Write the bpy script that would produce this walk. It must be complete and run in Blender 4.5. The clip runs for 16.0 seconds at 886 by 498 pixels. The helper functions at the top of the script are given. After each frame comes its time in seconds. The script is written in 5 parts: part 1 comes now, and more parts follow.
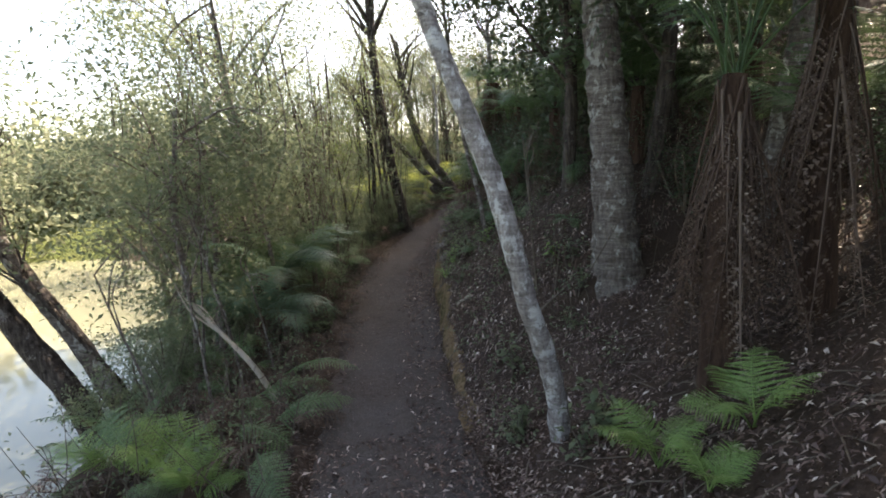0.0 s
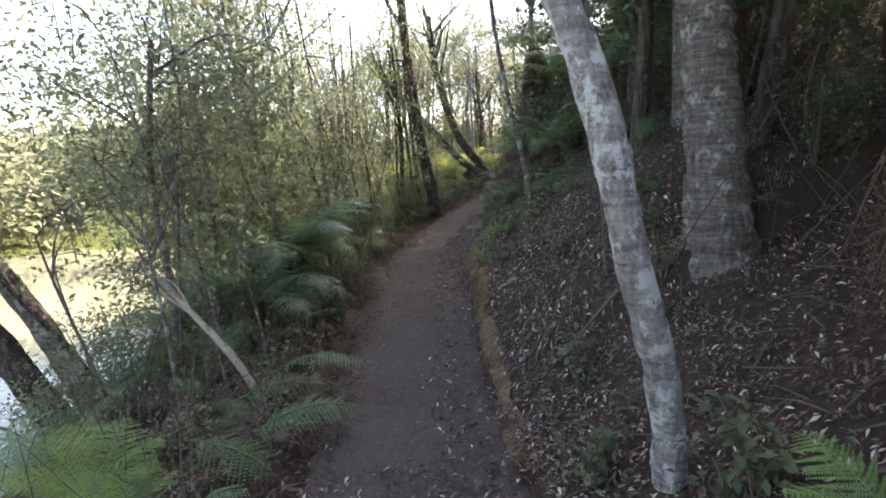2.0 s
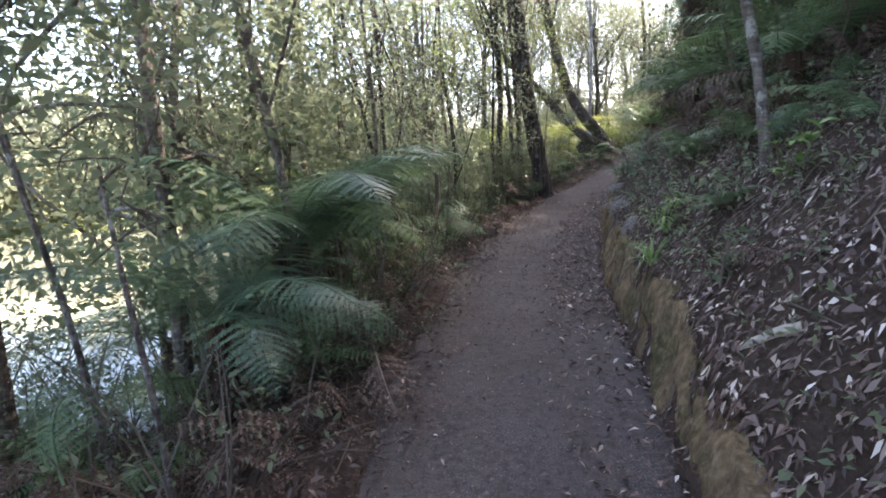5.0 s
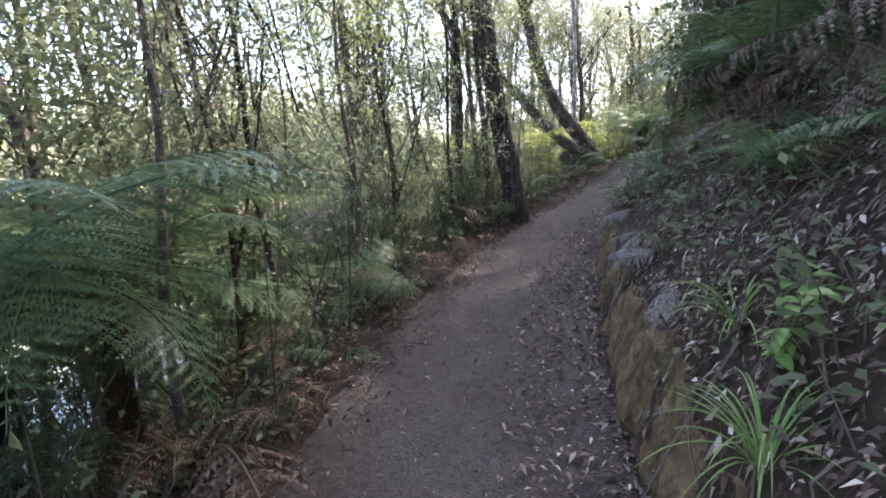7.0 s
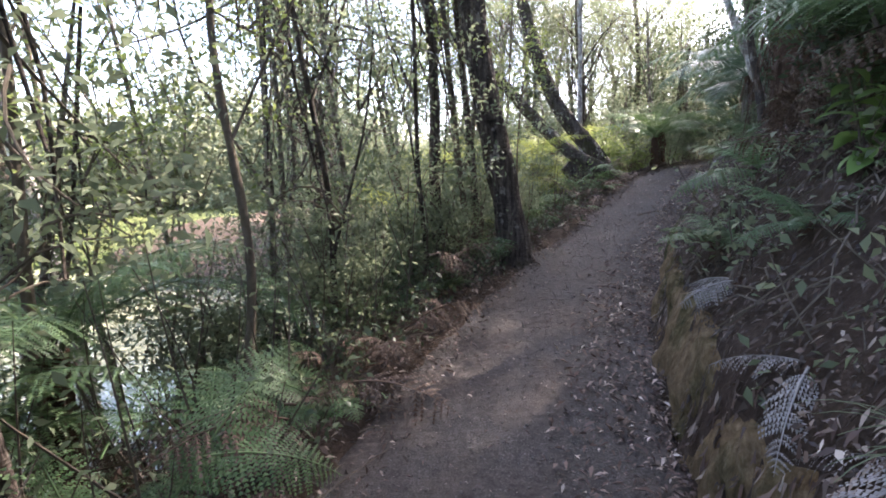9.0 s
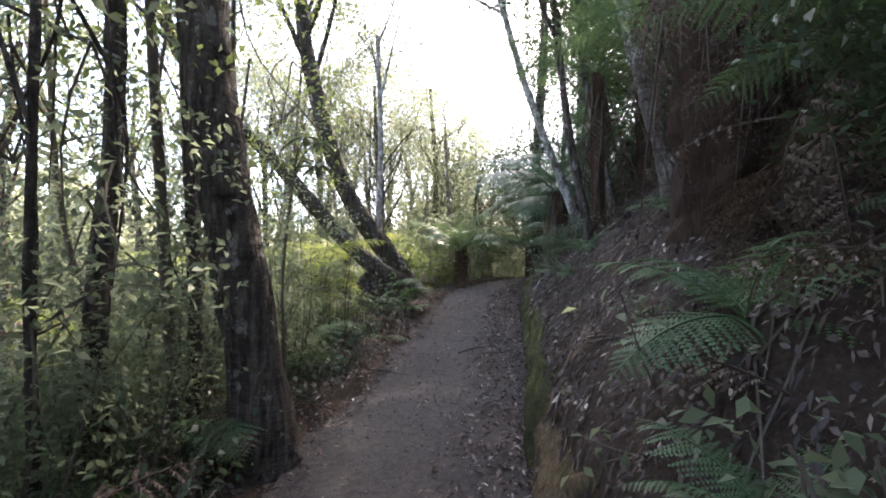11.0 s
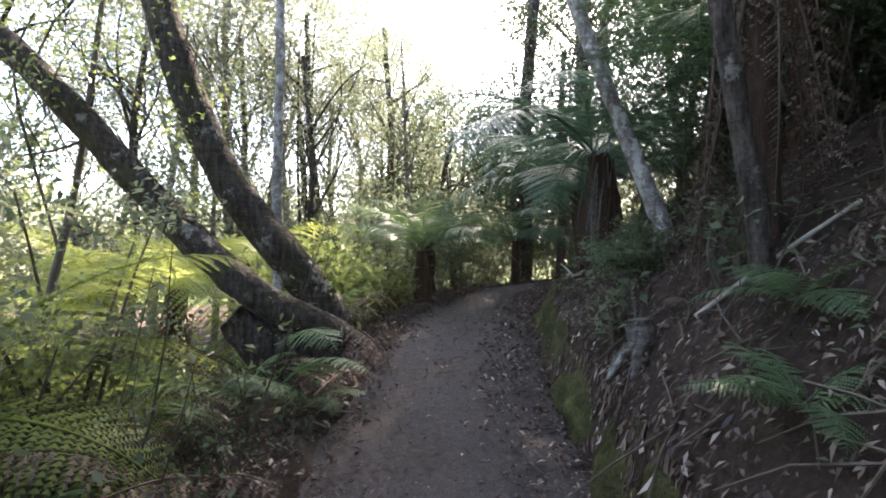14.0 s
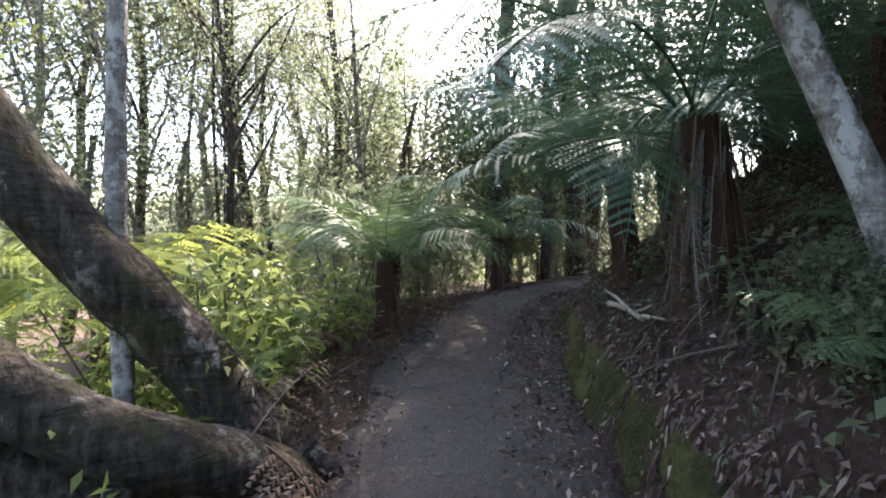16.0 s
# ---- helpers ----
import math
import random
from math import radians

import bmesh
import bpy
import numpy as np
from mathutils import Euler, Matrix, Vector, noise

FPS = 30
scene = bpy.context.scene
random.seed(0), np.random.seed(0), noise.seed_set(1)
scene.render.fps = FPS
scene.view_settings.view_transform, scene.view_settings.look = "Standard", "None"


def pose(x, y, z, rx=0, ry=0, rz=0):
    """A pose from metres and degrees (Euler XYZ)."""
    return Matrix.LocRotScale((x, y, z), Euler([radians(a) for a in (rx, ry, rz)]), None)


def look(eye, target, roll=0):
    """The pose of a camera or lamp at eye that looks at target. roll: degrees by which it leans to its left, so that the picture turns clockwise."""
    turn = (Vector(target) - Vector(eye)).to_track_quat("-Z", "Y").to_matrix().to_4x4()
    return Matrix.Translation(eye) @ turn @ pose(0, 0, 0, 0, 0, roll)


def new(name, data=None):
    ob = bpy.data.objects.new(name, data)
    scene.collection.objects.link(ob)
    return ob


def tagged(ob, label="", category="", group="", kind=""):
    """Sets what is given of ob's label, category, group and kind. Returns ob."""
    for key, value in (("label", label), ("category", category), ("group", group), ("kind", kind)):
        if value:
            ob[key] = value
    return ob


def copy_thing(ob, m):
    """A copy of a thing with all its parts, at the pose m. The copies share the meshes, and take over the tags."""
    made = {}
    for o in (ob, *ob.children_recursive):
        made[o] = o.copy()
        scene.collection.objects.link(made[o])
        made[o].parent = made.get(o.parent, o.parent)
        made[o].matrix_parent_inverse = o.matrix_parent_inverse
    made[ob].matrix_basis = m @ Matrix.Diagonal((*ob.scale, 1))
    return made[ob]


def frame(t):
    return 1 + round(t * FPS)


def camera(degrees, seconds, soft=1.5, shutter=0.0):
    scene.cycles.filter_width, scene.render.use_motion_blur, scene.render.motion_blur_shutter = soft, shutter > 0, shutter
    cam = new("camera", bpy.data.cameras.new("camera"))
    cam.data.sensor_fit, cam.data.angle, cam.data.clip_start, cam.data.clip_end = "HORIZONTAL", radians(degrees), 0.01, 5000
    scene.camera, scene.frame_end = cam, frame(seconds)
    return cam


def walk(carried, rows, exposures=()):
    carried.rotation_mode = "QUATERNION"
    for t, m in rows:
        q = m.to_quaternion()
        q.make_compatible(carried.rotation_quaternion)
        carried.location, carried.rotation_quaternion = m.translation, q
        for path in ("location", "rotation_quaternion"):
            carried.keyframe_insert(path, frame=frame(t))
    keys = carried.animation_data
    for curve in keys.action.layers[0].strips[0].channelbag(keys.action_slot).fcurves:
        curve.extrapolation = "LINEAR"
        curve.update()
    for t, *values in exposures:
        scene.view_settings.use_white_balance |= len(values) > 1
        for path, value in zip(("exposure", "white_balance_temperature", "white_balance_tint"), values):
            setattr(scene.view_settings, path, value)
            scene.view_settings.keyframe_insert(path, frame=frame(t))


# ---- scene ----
cam = camera(83.0, 16.0, soft=1.8)
PATH = [
    (0, (-0.627, -5.145, 2.33), (-0.147, -3.227, 2.024), -2.3),
    (0.5, (-0.518, -4.828, 2.157), (-0.069, -2.904, 1.851), -2.2),
    (1, (-0.478, -4.47, 1.964), (-0.057, -2.539, 1.656), -2.2),
    (1.5, (-0.437, -4.125, 1.889), (-0.045, -2.187, 1.583), -2.2),
    (2, (-0.375, -3.77, 1.766), (-0.016, -1.826, 1.466), -2.1),
    (2.5, (-0.34, -3.268, 1.578), (-0.029, -1.317, 1.264), -2.2),
    (3, (-0.272, -2.75, 1.356), (-0.095, -0.787, 1.014), -2.7),
    (3.2, (-0.238, -2.564, 1.326), (-0.138, -0.599, 0.964), -3.5),
    (5.3, (0.031, 0.028, 1.231), (0.025, 2.002, 0.908), -1.2),
    (5.5, (0.103, 0.298, 1.228), (0.111, 2.273, 0.91), -1.2),
    (6, (0.277, 0.935, 1.229), (0.316, 2.911, 0.923), -1.1),
    (6.5, (0.496, 1.584, 1.237), (0.544, 3.562, 0.95), -1.4),
    (7, (0.602, 2.112, 1.297), (0.659, 4.09, 1.008), -1.4),
    (7.5, (0.684, 2.701, 1.388), (0.725, 4.682, 1.114), -1.5),
    (8, (0.702, 3.241, 1.446), (0.74, 5.222, 1.173), -1.3),
    (8.5, (0.775, 3.846, 1.464), (0.815, 5.828, 1.196), -1.4),
    (9, (0.923, 4.371, 1.487), (1.014, 6.352, 1.223), -1.6),
    (9.5, (1.113, 4.969, 1.533), (1.354, 6.948, 1.372), -1.5),
    (10, (1.255, 5.506, 1.567), (1.693, 7.455, 1.669), -1.3),
    (10.2, (1.272, 5.714, 1.539), (1.847, 7.622, 1.708), -0.9),
    (12.3, (2.55, 8.525, 1.871), (3.519, 10.271, 1.974), 1.1),
    (12.5, (2.647, 8.738, 1.91), (3.624, 10.48, 2.01), 1.0),
    (13, (2.891, 9.239, 2.021), (3.887, 10.971, 2.112), 0.4),
    (13.5, (3.157, 9.716, 2.081), (4.153, 11.448, 2.171), 0.5),
    (14, (3.372, 10.183, 2.163), (4.377, 11.91, 2.245), 0.5),
    (14.5, (3.552, 10.692, 2.302), (4.576, 12.409, 2.346), 0.7),
    (15, (3.768, 11.187, 2.376), (4.791, 12.905, 2.407), -0.0),
    (15.5, (4.007, 11.633, 2.451), (5.085, 13.317, 2.473), -0.1),
    (16, (4.243, 12.118, 2.524), (5.416, 13.737, 2.533), -0.1),
]
walk(cam, [(t, look(eye, target, roll)) for t, eye, target, roll in PATH], [(0, 2.3, 7800, 13), (2.5, 2.85, 7300, 16), (3.2, 2.95, 7200, 17), (5.3, 3.15, 6700, 19), (7.5, 3.2, 6600, 19), (9.5, 3.15, 6600, 18), (12.3, 3.0, 7200, 15), (16, 3.15, 6800, 14)])

# ---- daylight ----
SUN_EL, SUN_AZ = 48.0, 54.0  # degrees; azimuth from +y towards +x
world = bpy.data.worlds.new("sky")
scene.world = world
world.use_nodes = True
wn = world.node_tree.nodes
sky = wn.new("ShaderNodeTexSky")
sky.sky_type = "NISHITA"
sky.sun_disc = False
sky.sun_elevation, sky.sun_rotation = radians(SUN_EL), radians(SUN_AZ)
sky.air_density, sky.dust_density, sky.ozone_density = 1.0, 2.5, 1.0
wn["Background"].inputs["Strength"].default_value = 0.15
world.node_tree.links.new(sky.outputs["Color"], wn["Background"].inputs["Color"])
sun = new("sun", bpy.data.lights.new("sun", "SUN"))
sun.data.energy, sun.data.angle, sun.data.color = 4.5, radians(0.55), (1.0, 0.93, 0.82)
sun_way = Vector((math.sin(radians(SUN_AZ)) * math.cos(radians(SUN_EL)), math.cos(radians(SUN_AZ)) * math.cos(radians(SUN_EL)), math.sin(radians(SUN_EL))))
sun.matrix_world = look(sun_way * 60, (0, 0, 0))


# ---- materials ----
def nodes_of(name):
    m = bpy.data.materials.new(name)
    m.use_nodes = True
    return m, m.node_tree.nodes, m.node_tree.links, m.node_tree.nodes["Principled BSDF"]


def noise_node(n, l, co, scale, detail=6.0, rough=0.6, stretch=(1, 1, 1)):
    mp = n.new("ShaderNodeMapping")
    mp.inputs["Scale"].default_value = stretch
    l.new(co, mp.inputs["Vector"])
    t = n.new("ShaderNodeTexNoise")
    t.inputs["Scale"].default_value, t.inputs["Detail"].default_value, t.inputs["Roughness"].default_value = scale, detail, rough
    l.new(mp.outputs["Vector"], t.inputs["Vector"])
    return t.outputs["Fac"]


def ramp_node(n, l, fac, stops):
    r = n.new("ShaderNodeValToRGB")
    while len(r.color_ramp.elements) < len(stops):
        r.color_ramp.elements.new(0.5)
    for e, (at, c) in zip(r.color_ramp.elements, stops):
        e.position, e.color = at, (*c, 1)
    l.new(fac, r.inputs["Fac"])
    return r.outputs["Color"]


def mix_node(n, l, fac, a, b, blend="MIX"):
    x = n.new("ShaderNodeMix")
    x.data_type, x.blend_type = "RGBA", blend
    if isinstance(fac, float):
        x.inputs["Factor"].default_value = fac
    else:
        l.new(fac, x.inputs["Factor"])
    l.new(a, x.inputs["A"])
    l.new(b, x.inputs["B"])
    return x.outputs["Result"]


def bump_node(n, l, bsdf, height_out, strength, dist):
    b = n.new("ShaderNodeBump")
    b.inputs["Strength"].default_value, b.inputs["Distance"].default_value = strength, dist
    l.new(height_out, b.inputs["Height"])
    l.new(b.outputs["Normal"], bsdf.inputs["Normal"])


def rough_surface(name, stops, patch_stops, grain=40, patch=1.5, rough=0.9, bump=0.5, dist=0.02, stretch=(1, 1, 1), mixing=0.5, spec=0.2):
    """Earth, bark, stone: a fine grain over broad patches."""
    m, n, l, bsdf = nodes_of(name)
    co = n.new("ShaderNodeTexCoord").outputs["Object"]
    fine = noise_node(n, l, co, grain, 8, 0.7, stretch)
    broad = noise_node(n, l, co, patch, 5, 0.6, stretch)
    col = mix_node(n, l, mixing, ramp_node(n, l, fine, stops), ramp_node(n, l, broad, patch_stops))
    l.new(col, bsdf.inputs["Base Color"])
    bsdf.inputs["Roughness"].default_value = rough
    bsdf.inputs["Specular IOR Level"].default_value = spec
    bump_node(n, l, bsdf, fine, bump, dist)
    return m


def leaf_surface(name, stops, through_col, rough=0.55, glow=0.35, spec=0.22, plant=0.35):
    """Leaves: colour varies leaf by leaf and plant by plant, and light comes through them."""
    m, n, l, bsdf = nodes_of(name)
    geo = n.new("ShaderNodeNewGeometry")
    info = n.new("ShaderNodeObjectInfo")
    add = n.new("ShaderNodeMath")
    add.operation = "MULTIPLY_ADD"
    l.new(info.outputs["Random"], add.inputs[0])
    add.inputs[1].default_value = plant
    half = n.new("ShaderNodeMath")
    half.operation = "MULTIPLY"
    half.inputs[1].default_value = 1.0 - plant
    l.new(geo.outputs["Random Per Island"], half.inputs[0])
    l.new(half.outputs[0], add.inputs[2])
    col = ramp_node(n, l, add.outputs[0], stops)
    l.new(col, bsdf.inputs["Base Color"])
    bsdf.inputs["Roughness"].default_value = rough
    bsdf.inputs["Specular IOR Level"].default_value = spec
    tr = n.new("ShaderNodeBsdfTranslucent")
    tint = n.new("ShaderNodeRGB")
    tint.outputs[0].default_value = (*through_col, 1)
    l.new(mix_node(n, l, 0.6, col, tint.outputs[0]), tr.inputs["Color"])
    mx = n.new("ShaderNodeMixShader")
    mx.inputs[0].default_value = glow
    l.new(bsdf.outputs[0], mx.inputs[1])
    l.new(tr.outputs[0], mx.inputs[2])
    l.new(mx.outputs[0], n["Material Output"].inputs["Surface"])
    return m


def path_surface():
    """Trodden fine gravel over brown earth: grit, damp patches, worn bare streaks."""
    m, n, l, bsdf = nodes_of("gravelly_path")
    co = n.new("ShaderNodeTexCoord").outputs["Object"]
    grit = noise_node(n, l, co, 95, 4, 0.75)
    clod = noise_node(n, l, co, 21, 5, 0.6)
    broad = noise_node(n, l, co, 1.3, 5, 0.65)
    stone = ramp_node(n, l, grit, ((0.34, (0.02, 0.018, 0.017)), (0.5, (0.072, 0.064, 0.06)), (0.6, (0.125, 0.113, 0.107)), (0.7, (0.32, 0.3, 0.28))))
    earth = ramp_node(n, l, clod, ((0.35, (0.034, 0.024, 0.02)), (0.65, (0.09, 0.072, 0.064))))
    worn = ramp_node(n, l, broad, ((0.38, (0.15, 0.15, 0.15)), (0.62, (0.75, 0.75, 0.75))))
    l.new(mix_node(n, l, worn, earth, stone), bsdf.inputs["Base Color"])
    bsdf.inputs["Roughness"].default_value = 0.92
    bsdf.inputs["Specular IOR Level"].default_value = 0.25
    high = n.new("ShaderNodeMath")
    high.operation = "MULTIPLY_ADD"
    high.inputs[1].default_value = 0.45
    l.new(grit, high.inputs[0])
    l.new(clod, high.inputs[2])
    bump_node(n, l, bsdf, high.outputs[0], 0.8, 0.02)
    return m


def bark_surface(name, dark, mid, pale, ring=0.5, blotch=7.0, lichen=(0.45, 0.46, 0.42), cover=0.6, bump=0.03, moss=None):
    """Bark with cross rings and cracks, dark scars and patches of lichen."""
    m, n, l, bsdf = nodes_of(name)
    co = n.new("ShaderNodeTexCoord").outputs["Object"]
    fine = noise_node(n, l, co, 42, 6, 0.7)
    rings = noise_node(n, l, co, 5.5, 6, 0.65, (0.55, 0.55, 4.5))
    cracks = noise_node(n, l, co, 16, 5, 0.6, (1.6, 1.6, 0.3))
    spots = noise_node(n, l, co, blotch, 7, 0.72, (1, 1, 0.8))
    scars = noise_node(n, l, co, blotch * 0.55, 4, 0.7, (1, 1, 1.5))
    base = ramp_node(n, l, mix_node(n, l, ring, cracks, rings), ((0.34, dark), (0.5, mid), (0.66, pale)))
    tone = ramp_node(n, l, fine, ((0.3, (0.5, 0.48, 0.46)), (0.55, (1.0, 1.0, 1.0)), (0.75, (1.3, 1.3, 1.3))))
    base = mix_node(n, l, 0.8, base, tone, "MULTIPLY")
    growth = n.new("ShaderNodeRGB")
    growth.outputs[0].default_value = (*lichen, 1)
    patch = ramp_node(n, l, spots, ((cover - 0.03, (0, 0, 0)), (cover + 0.03, (0.85, 0.85, 0.85))))
    base = mix_node(n, l, patch, base, growth.outputs[0])
    black = n.new("ShaderNodeRGB")
    black.outputs[0].default_value = (*[c * 0.6 for c in dark], 1)
    base = mix_node(n, l, ramp_node(n, l, scars, ((0.6, (0, 0, 0)), (0.68, (0.8, 0.8, 0.8)))), base, black.outputs[0])
    if moss:
        green = n.new("ShaderNodeRGB")
        green.outputs[0].default_value = (*moss, 1)
        base = mix_node(n, l, ramp_node(n, l, noise_node(n, l, co, 3.2, 6, 0.7), ((0.5, (0, 0, 0)), (0.62, (0.7, 0.7, 0.7)))), base, green.outputs[0])
    l.new(base, bsdf.inputs["Base Color"])
    bsdf.inputs["Roughness"].default_value = 0.88
    bsdf.inputs["Specular IOR Level"].default_value = 0.2
    high = n.new("ShaderNodeMath")
    high.operation = "ADD"
    l.new(rings, high.inputs[0])
    l.new(cracks, high.inputs[1])
    bump_node(n, l, bsdf, high.outputs[0], 0.9, bump)
    return m


M_PATH = path_surface()
M_SOIL = rough_surface("forest_soil", ((0.25, (0.022, 0.015, 0.011)), (0.5, (0.06, 0.04, 0.03)), (0.8, (0.15, 0.1, 0.075))),
                       ((0.3, (0.03, 0.021, 0.016)), (0.7, (0.085, 0.058, 0.042))), 38, 1.7, 0.95, 0.9, 0.04)
M_CLAY = rough_surface("clay_bank", ((0.34, (0.03, 0.021, 0.013)), (0.5, (0.16, 0.11, 0.064)), (0.68, (0.42, 0.32, 0.2))),
                       ((0.36, (0.06, 0.068, 0.02)), (0.46, (0.14, 0.11, 0.05)), (0.54, (0.3, 0.2, 0.11)), (0.66, (0.1, 0.068, 0.042))), 22, 3.4, 0.95, 1.0, 0.08, (1, 1, 0.6))
M_MOSS = rough_surface("mossy_bank", ((0.32, (0.018, 0.017, 0.008)), (0.52, (0.1, 0.108, 0.036)), (0.75, (0.18, 0.175, 0.068))),
                       ((0.4, (0.03, 0.022, 0.013)), (0.5, (0.055, 0.052, 0.02)), (0.6, (0.14, 0.15, 0.048)), (0.7, (0.08, 0.07, 0.034))), 45, 3.5, 0.95, 1.0, 0.05)
M_BARK_PALE = bark_surface("pale_lichened_bark", (0.085, 0.07, 0.063), (0.27, 0.24, 0.225), (0.42, 0.39, 0.37), 0.55, 8.0, (0.55, 0.54, 0.52), 0.53, 0.03)
M_BARK_GREY = bark_surface("grey_brown_bark", (0.05, 0.038, 0.032), (0.15, 0.125, 0.108), (0.27, 0.24, 0.215), 0.6, 6.0, (0.36, 0.35, 0.32), 0.57, 0.05)
M_BARK_LEAN = bark_surface("dark_lichened_bark", (0.024, 0.018, 0.015), (0.075, 0.06, 0.052), (0.14, 0.12, 0.107), 0.35, 5.0, (0.32, 0.31, 0.29), 0.6, 0.05, (0.06, 0.062, 0.025))
M_BARK_DARK = bark_surface("dark_furrowed_bark", (0.02, 0.015, 0.012), (0.07, 0.055, 0.047), (0.14, 0.117, 0.1), 0.15, 6.0, (0.23, 0.21, 0.19), 0.61, 0.04)
M_FIBRE = rough_surface("brown_fern_fibre", ((0.3, (0.022, 0.013, 0.01)), (0.55, (0.08, 0.05, 0.036)), (0.8, (0.19, 0.125, 0.085))),
                        ((0.35, (0.05, 0.025, 0.017)), (0.7, (0.15, 0.09, 0.06))), 30, 4, 0.95, 1.0, 0.05, (2, 2, 0.25))
M_TWIG = rough_surface("twig_bark", ((0.3, (0.05, 0.038, 0.028)), (0.7, (0.17, 0.14, 0.11))), ((0.3, (0.06, 0.048, 0.036)), (0.7, (0.15, 0.125, 0.1))), 30, 5, 0.9, 0.5, 0.01)
M_DEADWOOD = rough_surface("bleached_dead_wood", ((0.3, (0.2, 0.165, 0.13)), (0.7, (0.5, 0.45, 0.38))), ((0.3, (0.26, 0.215, 0.17)), (0.7, (0.46, 0.4, 0.33))), 30, 4, 0.9, 0.7, 0.015, (1, 1, 0.4))
M_STONE = rough_surface("grey_stone", ((0.3, (0.13, 0.13, 0.125)), (0.7, (0.36, 0.36, 0.35))), ((0.3, (0.16, 0.16, 0.15)), (0.7, (0.33, 0.33, 0.32))), 25, 4, 0.85, 0.6, 0.02)
M_GRIT = rough_surface("path_grit", ((0.3, (0.07, 0.062, 0.056)), (0.7, (0.24, 0.22, 0.2))), ((0.3, (0.08, 0.07, 0.06)), (0.7, (0.22, 0.2, 0.18))), 60, 9, 0.9, 0.4, 0.005)
M_FAR = rough_surface("far_scrub", ((0.3, (0.05, 0.075, 0.02)), (0.7, (0.16, 0.19, 0.06))), ((0.3, (0.06, 0.09, 0.025)), (0.7, (0.17, 0.17, 0.06))), 3, 0.3, 0.95, 1.0, 0.5)
M_LEAF = leaf_surface("forest_leaf", ((0.0, (0.046, 0.066, 0.036)), (0.5, (0.088, 0.116, 0.064)), (1.0, (0.165, 0.186, 0.105))), (0.4, 0.45, 0.29), glow=0.42)
# darker copy of the forest leaf: shade under the trees put into the colour
M_LEAF_DARK_SHADE = leaf_surface("dark_forest_leaf_shade", ((0.0, (0.028, 0.045, 0.026)), (0.6, (0.06, 0.084, 0.047)), (1.0, (0.11, 0.13, 0.07))), (0.18, 0.23, 0.11), 0.4, 0.22)
# brighter copy of the forest leaf: sun through the leaves put into the colour
M_LEAF_SUN_TINT = leaf_surface("sun_tinted_leaf", ((0.0, (0.075, 0.12, 0.035)), (0.6, (0.125, 0.175, 0.055)), (1.0, (0.2, 0.24, 0.08))), (0.42, 0.48, 0.17), 0.4, 0.42)
# paler copy of the forest leaf: sun and haze put into the colour
M_LEAF_FAR = leaf_surface("far_leaf_sun_tint", ((0.0, (0.075, 0.092, 0.05)), (0.6, (0.125, 0.14, 0.08)), (1.0, (0.2, 0.2, 0.12))), (0.42, 0.44, 0.3), 0.5, 0.4)
M_FERN = leaf_surface("fern_green", ((0.0, (0.042, 0.08, 0.04)), (0.6, (0.084, 0.14, 0.068)), (1.0, (0.14, 0.205, 0.095))), (0.23, 0.34, 0.12), 0.42, 0.28)
M_FERN_BLUE = leaf_surface("silvery_fern_green", ((0.0, (0.034, 0.075, 0.045)), (0.6, (0.066, 0.125, 0.074)), (1.0, (0.12, 0.19, 0.115))), (0.17, 0.29, 0.16), 0.36, 0.22, 0.5)
# brighter, yellower fern green: backlight from the sun put into the colour
M_FERN_SUN_TINT = leaf_surface("sun_tinted_fern_green", ((0.0, (0.1, 0.145, 0.035)), (0.6, (0.16, 0.205, 0.05)), (1.0, (0.25, 0.275, 0.07))), (0.52, 0.55, 0.15), 0.42, 0.48)
M_BRACKEN = leaf_surface("bracken_green", ((0.0, (0.1, 0.18, 0.05)), (0.6, (0.16, 0.26, 0.08)), (1.0, (0.24, 0.34, 0.11))), (0.3, 0.42, 0.12), 0.45, 0.28)
M_DEADLEAF = leaf_surface("fallen_leaf", ((0.0, (0.03, 0.016, 0.012)), (0.45, (0.075, 0.043, 0.034)), (0.75, (0.15, 0.098, 0.078)), (0.93, (0.34, 0.265, 0.22)), (1.0, (0.6, 0.52, 0.45))), (0.3, 0.15, 0.06), 0.5, 0.06, 0.4, 0.0)
# darker copy of the fallen leaf: shade under the growth put into the colour
M_DARKLEAF_SHADE = leaf_surface("dark_fallen_leaf_shade", ((0.0, (0.018, 0.011, 0.008)), (0.6, (0.05, 0.03, 0.023)), (0.9, (0.11, 0.072, 0.055)), (1.0, (0.32, 0.25, 0.2))), (0.2, 0.1, 0.05), 0.5, 0.05, 0.4, 0.0)
M_DEADFERN = leaf_surface("withered_fern", ((0.0, (0.03, 0.018, 0.013)), (0.5, (0.09, 0.058, 0.044)), (0.8, (0.19, 0.14, 0.112)), (1.0, (0.34, 0.28, 0.24))), (0.22, 0.14, 0.08), 0.7, 0.12)
M_GREYFERN = leaf_surface("grey_withered_fern", ((0.0, (0.1, 0.085, 0.08)), (1.0, (0.36, 0.33, 0.32))), (0.3, 0.28, 0.25), 0.7, 0.15)

m_water, wnn, wll, wb = nodes_of("river_water")
wb.inputs["Base Color"].default_value = (0.2, 0.2, 0.14, 1)
wb.inputs["Roughness"].default_value = 0.06
wb.inputs["IOR"].default_value = 1.33
wb.inputs["Specular IOR Level"].default_value = 0.9
bump_node(wnn, wll, wb, noise_node(wnn, wll, wnn.new("ShaderNodeTexCoord").outputs["Object"], 3.0, 3, 0.5, (1, 0.5, 1)), 0.15, 0.02)
M_WATER = m_water


